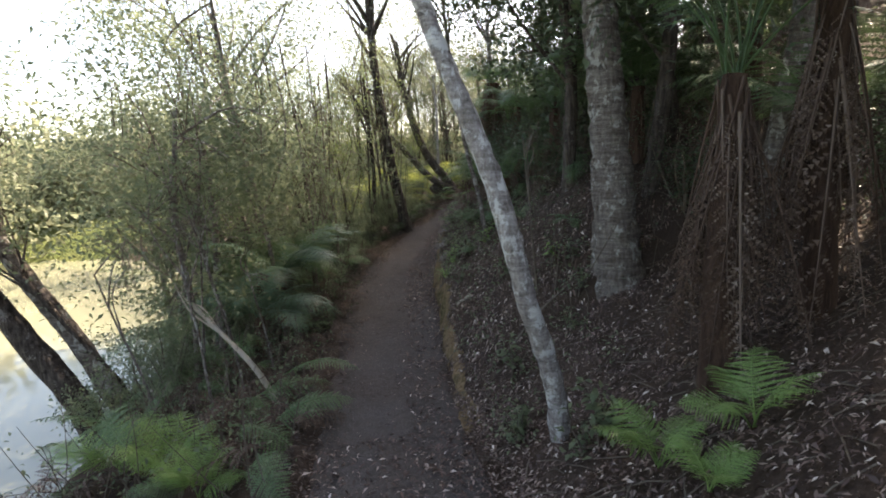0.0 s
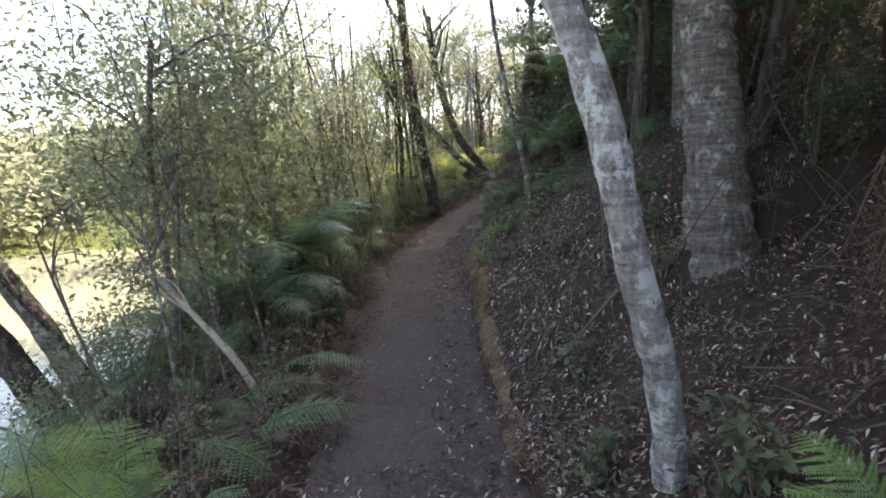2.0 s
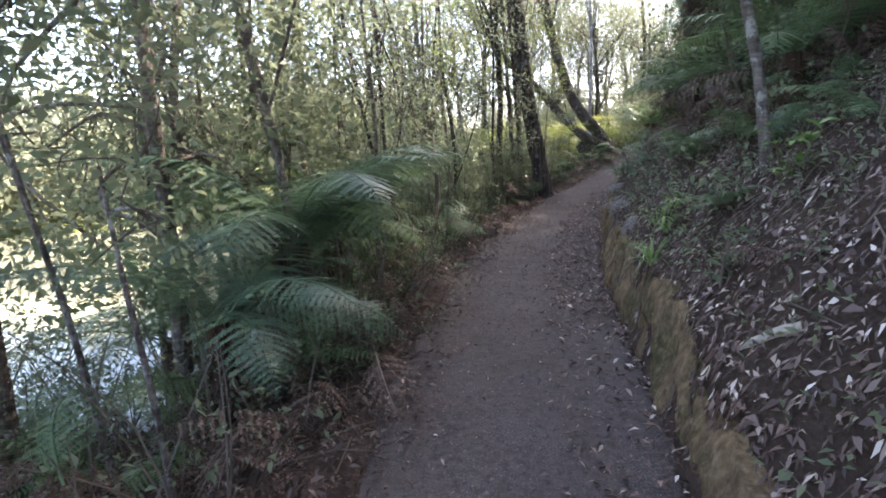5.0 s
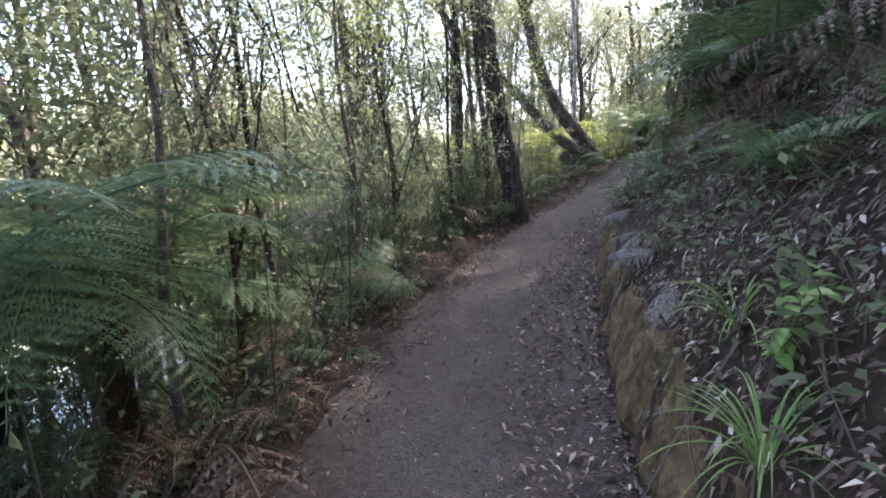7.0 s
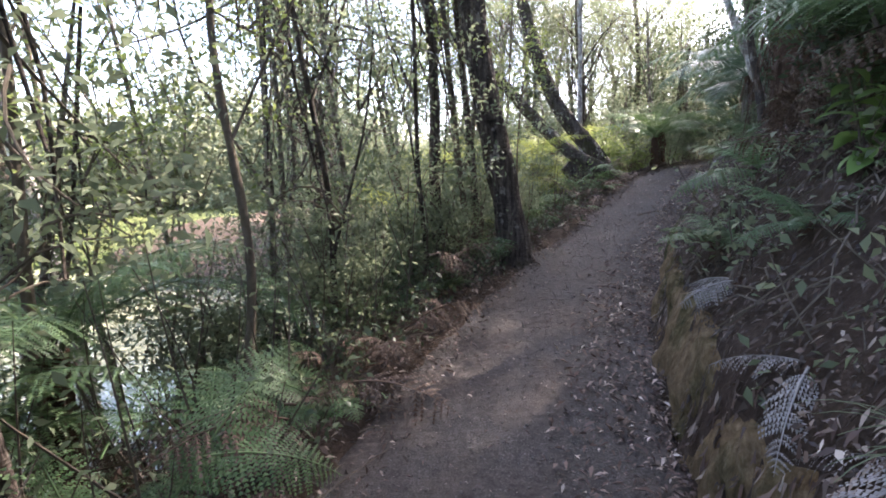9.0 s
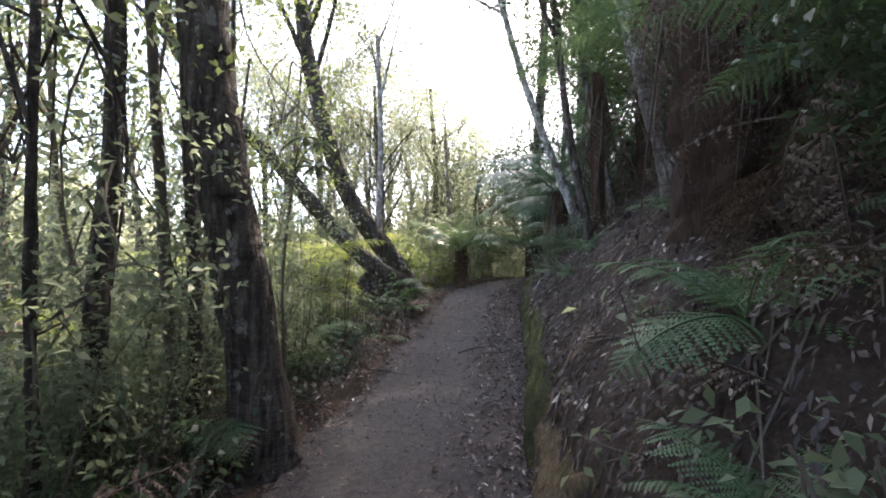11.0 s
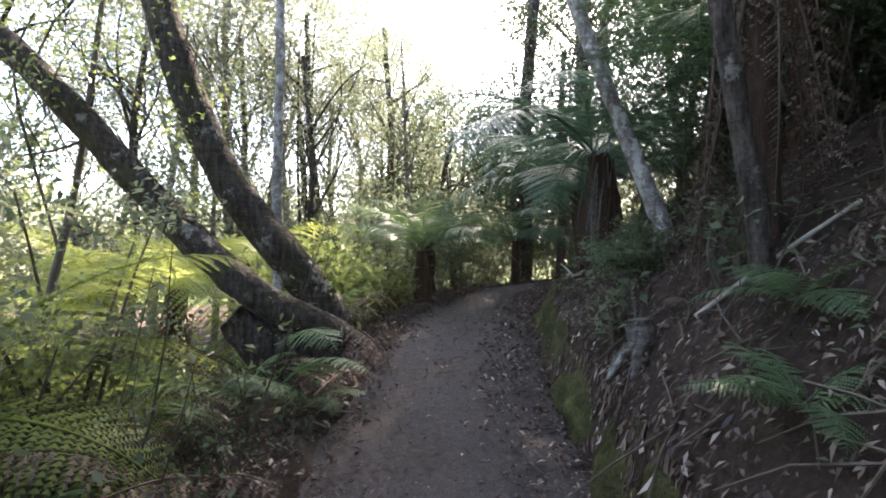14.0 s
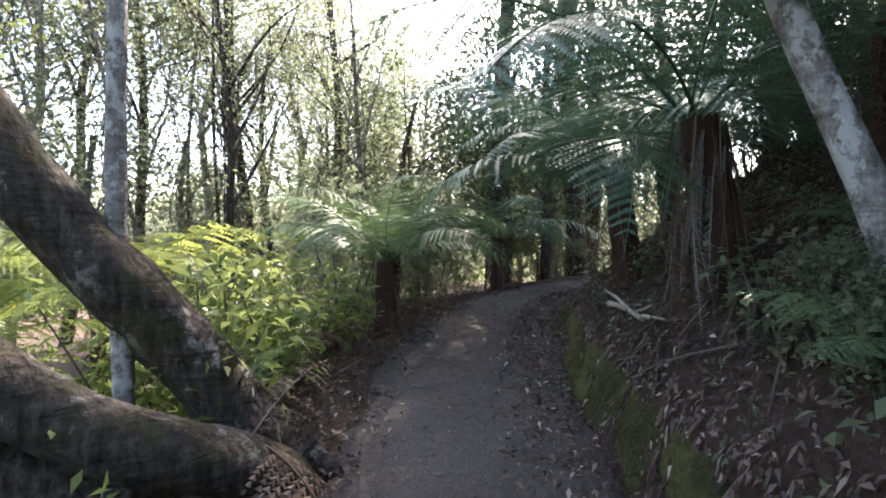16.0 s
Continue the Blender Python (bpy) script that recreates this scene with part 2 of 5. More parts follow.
# ---- mesh helpers ----
def mesh_of(name, verts, faces, material, smooth=False):
    me = bpy.data.meshes.new(name)
    me.from_pydata([tuple(v) for v in verts], [], faces)
    me.materials.append(material)
    if smooth:
        me.shade_smooth()
    return me


def quick_mesh(name, verts, faces, material, smooth=False):
    """As mesh_of, for many faces of one size, from arrays."""
    verts, faces = np.asarray(verts, np.float32), np.asarray(faces, np.int32)
    me = bpy.data.meshes.new(name)
    me.vertices.add(len(verts))
    me.vertices.foreach_set("co", verts.ravel())
    me.loops.add(faces.size)
    me.loops.foreach_set("vertex_index", faces.ravel())
    me.polygons.add(len(faces))
    me.polygons.foreach_set("loop_start", np.arange(0, faces.size, faces.shape[1], dtype=np.int32))
    me.polygons.foreach_set("loop_total", np.full(len(faces), faces.shape[1], np.int32))
    me.materials.append(material)
    me.update(calc_edges=True)
    me.validate()
    if smooth:
        me.shade_smooth()
    return me


def under(name, me, parent, label="", m=None):
    """A mesh as a part of a thing."""
    ob = new(name, me)
    ob.parent = parent
    if m is not None:
        ob.matrix_basis = m
    return tagged(ob, label)


def root_at(name, place, label, category, group="", kind=""):
    ob = new(name)
    ob.empty_display_size = 0.2
    ob.matrix_basis = place if isinstance(place, Matrix) else Matrix.Translation(place)
    return tagged(ob, label, category, group, kind)


def tube(points, radii, sides=8, rough=0.0, seed=0, caps=True):
    """A tapered, uneven tube along points: verts and faces."""
    rng = np.random.default_rng(seed)
    pts = np.array(points, float)
    ways = np.gradient(pts, axis=0)
    ways /= np.linalg.norm(ways, axis=1)[:, None] + 1e-9
    ref = np.array((1.0, 0, 0)) if abs(ways[:, 0]).mean() < 0.8 else np.array((0, 0, 1.0))
    verts, faces = [], []
    wob = rng.normal(0, 1, (len(pts), sides))
    for k, (p, w, r) in enumerate(zip(pts, ways, radii)):
        a = np.cross(w, ref)
        a /= np.linalg.norm(a)
        b = np.cross(w, a)
        for j in range(sides):
            t = 2 * math.pi * j / sides
            verts.append(p + (a * math.cos(t) + b * math.sin(t)) * r * (1 + rough * wob[k, j]))
    for k in range(len(pts) - 1):
        for j in range(sides):
            n = (j + 1) % sides
            faces.append((k * sides + j, k * sides + n, (k + 1) * sides + n, (k + 1) * sides + j))
    if caps:
        faces.append(tuple(range(sides)))
        faces.append(tuple((len(pts) - 1) * sides + j for j in reversed(range(sides))))
    return verts, faces


def curve_points(keys, n):
    """n points on a smooth line through keys."""
    keys = np.array(keys, float)
    t = np.r_[0, np.cumsum(np.linalg.norm(np.diff(keys, axis=0), axis=1))]
    u = np.linspace(0, t[-1], n)
    rows = np.stack([np.interp(u, t, c) for c in keys.T], 1)
    for _ in range(max(2, n // len(keys) // 2)):
        rows[1:-1] = 0.25 * rows[:-2] + 0.5 * rows[1:-1] + 0.25 * rows[2:]
    return rows


def joined(pieces):
    verts, faces = [], []
    for v, f in pieces:
        o = len(verts)
        verts += list(v)
        faces += [tuple(i + o for i in q) for q in f]
    return verts, faces


def leaf_arrays(rng, centres, length, width, flat=0.5, fold=0.18, jitter=0.35):
    """One folded four-cornered leaf at each centre: verts and quads."""
    n = len(centres)
    way = rng.normal(0, 1, (n, 3))
    way[:, 2] = way[:, 2] * (1 - flat) - 0.25
    way /= np.linalg.norm(way, axis=1)[:, None]
    up = rng.normal(0, 1, (n, 3)) * (1 - flat) * 0.9
    up[:, 2] += 0.9
    side = np.cross(way, up)
    side /= np.linalg.norm(side, axis=1)[:, None] + 1e-9
    nor = np.cross(side, way)
    k = (1 + jitter * rng.uniform(-1, 1, n))[:, None]
    le, wi = length * k, width * k
    base = np.asarray(centres)
    quad = np.stack([base, base + way * le * 0.45 + side * wi * 0.5 + nor * wi * fold, base + way * le - nor * le * 0.12, base + way * le * 0.45 - side * wi * 0.5 + nor * wi * fold], 1)
    return quad.reshape(-1, 3), np.arange(4 * n).reshape(-1, 4)


# ---- lie of the land ----
# centre line of the path: x, y, height, half width, height of the cut bank beside it
LINE = np.array((
    (-0.70, -9.0, 1.15, .72, 0), (-0.62, -6.5, .98, .73, 0), (-.52, -5.0, .83, .74, 0), (-.35, -3.5, .33, .75, 0), (-.19, -2, -.12, .76, 0),
    (-.07, -.6, -.25, .75, .0), (.06, .6, -.26, .76, .1), (.24, 1.6, -.21, .76, .34), (.42, 2.6, -.14, .82, .5), (.63, 4, -.06, .85, .5)))
LINE = np.concatenate((LINE, (
    (1.06, 5.8, .07, .85, .5), (1.43, 7, .18, .82, .5), (1.95, 8.3, .36, .8, .5), (2.75, 9.6, .6, .74, .46), (3.6, 10.8, .8, .72, .44),
    (4.5, 12.1, 1.07, .74, .42), (5.2, 13.2, 1.28, .74, .4), (5.95, 14.25, 1.48, .74, .34), (6.75, 15.2, 1.6, .76, .25), (7.8, 16.25, 1.74, .78, .2))))
LINE = np.concatenate((LINE, ((9.1, 17.1, 1.86, .78, .2), (10.8, 17.6, 1.95, .78, .25), (13, 17.6, 2.05, .78, .3), (17, 16.5, 2.2, .78, .3))))
WATER = -1.25


def dense_line(step=0.08):
    run = np.r_[0, np.cumsum(np.hypot(*np.diff(LINE[:, :2], axis=0).T))]
    s = np.arange(0, run[-1], step)
    rows = np.stack([np.interp(s, run, c) for c in LINE.T], 1)
    k = np.exp(-0.5 * (np.arange(-9, 10) / 3.5) ** 2)
    k /= k.sum()
    rows = np.stack([np.convolve(np.pad(c, 9, mode="edge"), k, "valid") for c in rows.T], 1)
    t = np.gradient(rows[:, :2], axis=0)
    return rows, t / np.linalg.norm(t, axis=1)[:, None]


ROWS, TAN = dense_line()


def beside(x, y):
    """The nearest row of the path, and how far to its right a place lies."""
    x, y = np.atleast_1d(np.asarray(x, float)), np.atleast_1d(np.asarray(y, float))
    near, far = np.zeros(len(x), int), np.zeros(len(x))
    for a in range(0, len(x), 4000):
        dx, dy = x[a:a + 4000, None] - ROWS[None, :, 0], y[a:a + 4000, None] - ROWS[None, :, 1]
        i = (dx * dx + dy * dy).argmin(1)
        r = np.arange(len(i))
        near[a:a + 4000] = i
        far[a:a + 4000] = np.sign(dx[r, i] * TAN[i, 1] - dy[r, i] * TAN[i, 0]) * np.hypot(dx[r, i], dy[r, i])
    return near, far


def land(x, y):
    i, d = beside(x, y)
    zp, hw, hb = ROWS[i, 2], ROWS[i, 3], ROWS[i, 4]
    e, l = np.maximum(d - hw, 0), np.maximum(-d - hw, 0)
    up = hb * np.clip(e / 0.12, 0, 1) + np.interp(e, (0, .12, .8, 3, 9, 16, 60, 400), (0, .0, .4, 1.75, 5.0, 7.5, 12, 60)) * np.where(hb < 0.1, 0.8, 1) + np.clip(hb / 0.45, 0, 1) * np.interp(e, (0, .12, .8, 3, 12), (0, 0, .32, .5, .5))
    fall = np.interp(l, (0, .15, .5, 1.2, 2.2, 4.0, 18), (0, .03, -.08, -.4, -1.0, -2.6, -3.2)) 
    shelf = np.interp(l, (0, .15, .6, 2.3, 2.9, 3.6, 18), (0, .03, -.05, -.25, -.7, -1.9, -3.2))
    k = np.interp(ROWS[i, 1], (0.5, 3), (1, 0))
    fall = k * shelf + (1 - k) * fall
    low = np.where(l > 18, np.interp(l, (18, 22, 40, 400), (-1.9, -0.9, 0.4, 30)), np.maximum(zp + fall, -1.9))
    low = np.maximum(low, np.interp(ROWS[i, 1], (11, 14), (-1.9, 0)) + np.interp(ROWS[i, 1], (11, 14), (0, 1)) * (zp - 1.15))
    return np.where(d > 0, zp + up, low)


def bumps(x, y, size, seed=0.0):
    return np.array([noise.noise((a * size, b * size, seed)) for a, b in zip(x, y)])


def ground_at(x, y):
    return float(land(x, y)[0])


def build_ground():
    def steps(lo, hi, fine):
        core = np.arange(lo, hi, fine)
        grow = fine * 1.28 ** np.arange(1, 38)
        out = np.cumsum(grow)
        out = out[out < 2400]
        return np.r_[lo - out[::-1], core, hi + out]
    gx, gy = steps(-5, 12, 0.1), steps(-7, 20, 0.1)
    xx, yy = np.meshgrid(gx, gy)
    x, y = xx.ravel(), yy.ravel()
    z = land(x, y)
    i, d = beside(x, y)
    off = np.abs(d) - ROWS[i, 3]
    rough = np.clip(off / 0.3, 0, 1)
    z += rough * (0.09 * bumps(x, y, 1.3) + 0.05 * bumps(x, y, 4.0, 7)) - 0.05 * (off < 0.02)
    far = np.hypot(x, y) > 60
    z = np.where(far, z + 6 * bumps(x, y, 0.012, 3) * np.clip((np.hypot(x, y) - 60) / 100, 0, 1), z)
    nx, ny = len(gx), len(gy)
    base = (np.arange(ny - 1)[:, None] * nx + np.arange(nx - 1)[None]).ravel()
    ob = new("ground", quick_mesh("ground", np.stack([x, y, z], 1), np.stack([base, base + 1, base + nx + 1, base + nx], 1), M_SOIL, True))
    ob.data.materials.append(M_FAR)
    mid = base + nx + 1
    ob.data.polygons.foreach_set("material_index", ((d[mid] < -17) | (np.hypot(x[mid], y[mid]) > 40)).astype(np.int32))
    tagged(ob, "dark brown forest soil on a slope above a river", "ground", kind="structure")


def build_path():
    k = 25
    verts = []
    side = np.stack([TAN[:, 1], -TAN[:, 0]], 1)
    edge_l = np.array([noise.noise((i * 0.13, 0.5, 1)) for i in range(len(ROWS))]) * 0.09 + np.array([noise.noise((i * 0.7, 3.5, 1)) for i in range(len(ROWS))]) * 0.07
    edge_r = np.array([noise.noise((i * 0.13, 9.5, 1)) for i in range(len(ROWS))]) * 0.03
    for i, r in enumerate(ROWS):
        for j in range(k):
            u = -1 + 2 * j / (k - 1)
            w = r[3] + (edge_l[i] + 0.02 if u < 0 else edge_r[i] + 0.03)
            p = r[:2] + side[i] * u * w
            z = r[2] - 0.03 * u * u + 0.018 * noise.noise((p[0] * 2.2, p[1] * 2.2, 4)) + 0.008 * noise.noise((p[0] * 11, p[1] * 11, 2))
            verts.append((p[0], p[1], z - (0.05 if j in (0, k - 1) else 0)))
    n = len(ROWS)
    base = (np.arange(n - 1)[:, None] * k + np.arange(k - 1)[None]).ravel()
    ob = new("path", quick_mesh("path", verts, np.stack([base, base + 1, base + k + 1, base + k], 1), M_PATH, True))
    tagged(ob, "trodden grey-brown gravel and earth path climbing through woods", "path", kind="structure")


def build_bank(name, lo, hi, material, label, thick=0.0):
    """The near-vertical cut beside the path, with lumps and a crumbling top."""
    side = np.stack([TAN[:, 1], -TAN[:, 0]], 1)
    k, verts, used = 12, [], [i for i in range(len(ROWS)) if lo <= ROWS[i, 1] <= hi and ROWS[i, 4] > 0.004]
    fine = []
    for a in used[:-1]:
        fine += [a, a + 0.5]
    for a in fine:
        i = int(a)
        f = a - i
        r, sd = ROWS[i] * (1 - f) + ROWS[min(i + 1, len(ROWS) - 1)] * f, side[i]
        top = r[4] * (0.95 + 0.3 * noise.noise((a * 0.09, 2, 3)) + 0.15 * noise.noise((a * 0.4, 5, 3))) + 0.02 * min(1, r[4] / 0.2)
        for j in range(k):
            v = j / (k - 1)
            belly = 0.09 * noise.noise((r[0] * 2.6, r[1] * 2.6, v * 1.6)) + 0.045 * noise.noise((r[0] * 9, r[1] * 9, v * 5))
            out = r[3] - 0.01 + 0.13 * v ** 1.6 + belly - thick + (0.16 * min(1, r[4] / 0.3) if j == k - 1 else 0)
            p = r[:2] + sd * out
            verts.append((p[0], p[1], r[2] - 0.06 + (top + 0.06) * min(v * 1.08, 1.0) + (0.02 if j == k - 1 else 0)))
    n = len(fine)
    base = (np.arange(n - 1)[:, None] * k + np.arange(k - 1)[None]).ravel()
    ob = new(name, quick_mesh(name, verts, np.stack([base, base + k, base + k + 1, base + 1], 1), material, True))
    tagged(ob, label, "bank", kind="structure")


build_ground()
build_path()
build_bank("clay_bank", -1.0, 9.6, M_CLAY, "tan clay cut bank beside the path with patches of moss")
build_bank("mossy_bank", 9.5, 17.4, M_MOSS, "low moss-green earth bank along the path")
water = new("water", quick_mesh("water", [(-900, -900, WATER), (900, -900, WATER), (900, 900, WATER), (-900, 900, WATER)], [(0, 1, 2, 3)], M_WATER))
tagged(water, "still river water mirroring the bright sky", "water", kind="structure")


# ---- ferns ----
def frond_mesh(name, length, pinna, pairs, rise, droop, material, seed, leaflets=9, curl=0.0, ragged=0.0, sweep=0.32, bare=0.12):
    """A twice-divided fern frond along +y from the origin: a stalk, and pairs of pinnae cut into leaflets."""
    rng = np.random.default_rng(seed)
    n = 22
    t = np.linspace(0, 1, n)
    ang = radians(rise) - radians(droop) * t ** 1.3
    step = length / (n - 1)
    y = np.r_[0, np.cumsum(np.cos(ang[:-1]) * step)]
    z = np.r_[0, np.cumsum(np.sin(ang[:-1]) * step)]
    x = 0.03 * length * np.sin(t * 2 + seed)
    line = np.stack([x, y, z], 1)
    v, f = tube(line, 0.012 * length ** 0.5 * (1 - 0.85 * t) * 0.8, 3, caps=False)
    verts, tris = [tuple(p) for p in v], []
    for q in f:
        tris += [(q[0], q[1], q[2]), (q[0], q[2], q[3])]
    for k in range(pairs):
        u = bare + (0.99 - bare) * (k + 0.5) / pairs
        at = np.array([np.interp(u, t, c) for c in line.T])
        a = np.interp(u, t, ang)
        way = np.array((0, math.cos(a), math.sin(a)))
        nor = np.array((0, -math.sin(a), math.cos(a)))
        size = pinna * math.sin(math.pi * min(1.0, (u * 1.02) ** 0.75)) ** 0.8 + 0.02 * length * 0.2
        for s in (-1, 1):
            if ragged and rng.random() < ragged:
                continue
            le = size * rng.uniform(0.88, 1.1)
            out = np.array((s, sweep + 0.25 * u, 0)) @ np.array(((1, 0, 0), way, nor))
            out = out / np.linalg.norm(out) + nor * rng.normal(-0.05, 0.1)
            bend = -0.22 - curl * rng.uniform(0.4, 1.2)
            across = np.cross(nor, out)
            for j in range(leaflets):
                q = (j + 0.3) / leaflets
                p = at + out * le * q + nor * bend * le * q * q
                p2 = at + out * le * (q + 0.85 / leaflets) + nor * bend * le * (q + 0.85 / leaflets) ** 2
                w = min(le * 0.14, 0.62 * length * (0.99 - bare) / pairs) * (1 - q) ** 0.5 + 0.002
                for e in (-1, 1):
                    o = len(verts)
                    verts += [tuple(p), tuple(p2), tuple((p + p2) / 2 + across * e * w + out * w * 0.6 - nor * w * (0.15 + curl))]
                    tris.append((o, o + 1, o + 2))
    return quick_mesh(name, verts, tris, material)


FRONDS = {
    "tree": [frond_mesh("frond", 1.9, 0.4, 32, 56 - 10 * k, 82 + 8 * k, M_FERN, 10 + k, 16) for k in range(3)],
    "blue": [frond_mesh("frond", 1.9, 0.42, 34, 54 - 12 * k, 80 + 8 * k, M_FERN_BLUE, 20 + k, 17) for k in range(3)],
    "lime": [frond_mesh("frond", 1.8, 0.4, 30, 50 - 10 * k, 76 + 8 * k, M_FERN_SUN_TINT, 30 + k, 12) for k in range(3)],
    "small": [frond_mesh("frond", 0.7, 0.17, 24, 46 - 12 * k, 62 + 6 * k, M_FERN, 40 + k, 10) for k in range(3)],
    "bracken": [frond_mesh("frond", 0.95, 0.29, 22, 80 - 8 * k, 74 + 6 * k, M_BRACKEN, 50 + k, 17, bare=0.26) for k in range(3)],
    "brown": [frond_mesh("frond", 0.8, 0.2, 16, 30 - 12 * k, 60, M_DEADFERN, 60 + k, 8, 0.4, 0.15) for k in range(2)],
    "grey": [frond_mesh("frond", 0.5, 0.1, 20, 5 - 12 * k, 40, M_GREYFERN, 70 + k, 7, 0.6, 0.15) for k in range(2)],
    "upright": [frond_mesh("frond", 2.2, 0.36, 26, 78 - 9 * k, 74, M_FERN, 90 + k, 11, bare=0.34) for k in range(3)],
    "hanging": [frond_mesh("dead_frond", 1.75 + 0.1 * k, (0.06, 0.15, 0.2, 0.09)[k], (46, 26, 20, 40)[k], (-77, -81, -74, -82)[k], (8, 4, 14, 2)[k], M_GREYFERN if k == 3 else M_DEADFERN, 80 + k, 6, (0.7, 0.3, 0.2, 0.6)[k], 0.3, (0.9, 1.3, 0.9, 1.2)[k], 0.12) for k in range(4)],
}


def crown_of(parent, kind, count, seed, size=1.0, z=0.0, spread=(0, 360), name="frond", label="", at=(0, 0)):
    rng = np.random.default_rng(seed)
    for k in range(count):
        turn = spread[0] + (spread[1] - spread[0]) * (k + rng.uniform(-0.25, 0.25)) / count
        s = size * rng.uniform(0.8, 1.12)
        m = pose(at[0], at[1], z, 0, 0, turn) @ pose(0, 0, 0, rng.uniform(-9, 9), rng.uniform(-16, 16), 0) @ Matrix.Scale(s, 4)
        under(name, FRONDS[kind][int(rng.integers(len(FRONDS[kind])))], parent, label, m)


def tree_fern(x, y, trunk, kind="tree", count=11, size=1.0, seed=0, lean=(0, 0), radius=0.09, skirt=0, label="", sink=0.08, z=None, order=(0, 1, 2, 1, 0, 2, 1)):
    base = ground_at(x, y) - sink if z is None else z
    root = root_at("tree_fern", (x, y, base), label or "green tree fern with arching fronds on a dark fibrous trunk", "tree fern", "tree ferns")
    pts = curve_points([(0, 0, 0), (lean[0] * 0.4, lean[1] * 0.4, trunk * 0.5), (lean[0], lean[1], trunk)], max(5, int(trunk / 0.12)))
    rng = np.random.default_rng(seed)
    r = radius * (1.25 - 0.4 * np.linspace(0, 1, len(pts))) * rng.uniform(0.93, 1.08, len(pts))
    v, f = tube(pts, r, 12, 0.09, seed)
    under("trunk", mesh_of("trunk", v, f, M_FIBRE), root)
    crown_of(root, kind, count, seed + 1, size, trunk - 0.03, at=lean)
    for k in range(skirt):
        a = 360 * k / skirt + rng.uniform(-14, 14)
        h = trunk * rng.uniform(0.72, 1.0)
        s = rng.uniform(0.45, 1.08) * min(1.25, h / 1.6)
        m = Matrix.Translation((lean[0] * h / trunk, lean[1] * h / trunk, h)) @ pose(0, 0, 0, 0, 0, a) @ Matrix.Translation((0, radius * 1.05, 0)) @ pose(0, 0, 0, rng.uniform(-12, 4), rng.uniform(-12, 12), 0) @ Matrix.Scale(s, 4)
        under("dead_frond", FRONDS["hanging"][order[k % len(order)]], root, "dry brown hanging frond", m)
    return root


def ground_fern(x, y, kind="small", count=8, size=1.0, seed=0, label="green fern growing on the forest floor", spread=(0, 360), lift=0.0, category="fern"):
    root = root_at("fern", (x, y, ground_at(x, y) - 0.02 + lift), label, category, "ferns on the forest floor")
    v, f = tube([(0, 0, -0.06), (0, 0, 0.0), (0, 0, 0.05)], [0.035, 0.04, 0.02], 7, 0.1, seed)
    under("rootstock", mesh_of("rootstock", v, f, M_FIBRE), root)
    crown_of(root, kind, count, seed, size, 0.03, spread)
    return root


def blade_clump(x, y, blades, length, width, material, seed, label, name="sedge_clump", z=None):
    """Long narrow arching leaves from one root."""
    rng = np.random.default_rng(seed)
    root = root_at(name, (x, y, ground_at(x, y) - 0.02 if z is None else z), label, "grass clump", "grass clumps")
    for k in range(blades):
        a, le, rise = rng.uniform(0, 360), length * rng.uniform(0.6, 1.1), radians(rng.uniform(45, 82))
        n, verts, faces = 9, [], []
        p, ang = np.array((0.0, 0.02, 0.0)), rise
        for j in range(n):
            w = width * (1 - (j / (n - 1)) ** 2) * 0.5 + 0.0008
            verts += [(-w, p[1], p[2] + w * 0.4), (0, p[1], p[2]), (w, p[1], p[2] + w * 0.4)]
            p = p + np.array((0, math.cos(ang), math.sin(ang))) * le / (n - 1)
            ang -= radians(rng.uniform(9, 17))
        for j in range(n - 1):
            o = 3 * j
            faces += [(o, o + 1, o + 4, o + 3), (o + 1, o + 2, o + 5, o + 4)]
        under("blade", mesh_of("blade", verts, faces, material, True), root, "", pose(0, 0, 0, 0, 0, a))
    return root


def broad_plant(x, y, height, stems, per, leaf, material, seed, label, z=None, name="broad_leaved_plant"):
    """Upright stems with pointed oval leaves, each leaf a mesh of its own."""
    rng = np.random.default_rng(seed)
    root = root_at(name, (x, y, ground_at(x, y) - 0.03 if z is None else z), label, "plant", "broad-leaved plants")
    n = 7
    verts, faces = [], []
    for j in range(n):
        u = j / (n - 1)
        w = 0.5 * 0.52 * math.sin(math.pi * u ** 0.8) ** 0.8 + 0.004
        zz = 0.12 * math.sin(math.pi * u * 0.8) - 0.25 * u * u
        verts += [(-w, u, zz + 0.1 * w), (0, u, zz - 0.03), (w, u, zz + 0.1 * w)]
    for j in range(n - 1):
        o = 3 * j
        faces += [(o, o + 1, o + 4, o + 3), (o + 1, o + 2, o + 5, o + 4)]
    me = mesh_of("leaf", verts, faces, material, True)
    for k in range(stems):
        a = rng.uniform(0, 6.28)
        tip = np.array((math.cos(a), math.sin(a), 0)) * height * rng.uniform(0.1, 0.5) + np.array((0, 0, height * rng.uniform(0.75, 1.05)))
        line = curve_points([(0, 0, 0), tip * np.array((0.3, 0.3, 0.55)), tip], 8)
        v, f = tube(line, np.linspace(0.008, 0.003, 8), 5)
        under("stem", mesh_of("stem", v, f, M_TWIG), root)
        for j in range(per):
            p = line[int(rng.integers(2, 8))]
            m = Matrix.Translation(p) @ pose(0, 0, 0, 0, 0, rng.uniform(0, 360)) @ pose(0, 0, 0, rng.uniform(-35, 30), rng.uniform(-20, 20), 0) @ Matrix.Scale(leaf * rng.uniform(0.7, 1.2), 4)
            under("leaf", me, root, "", m)
    return root


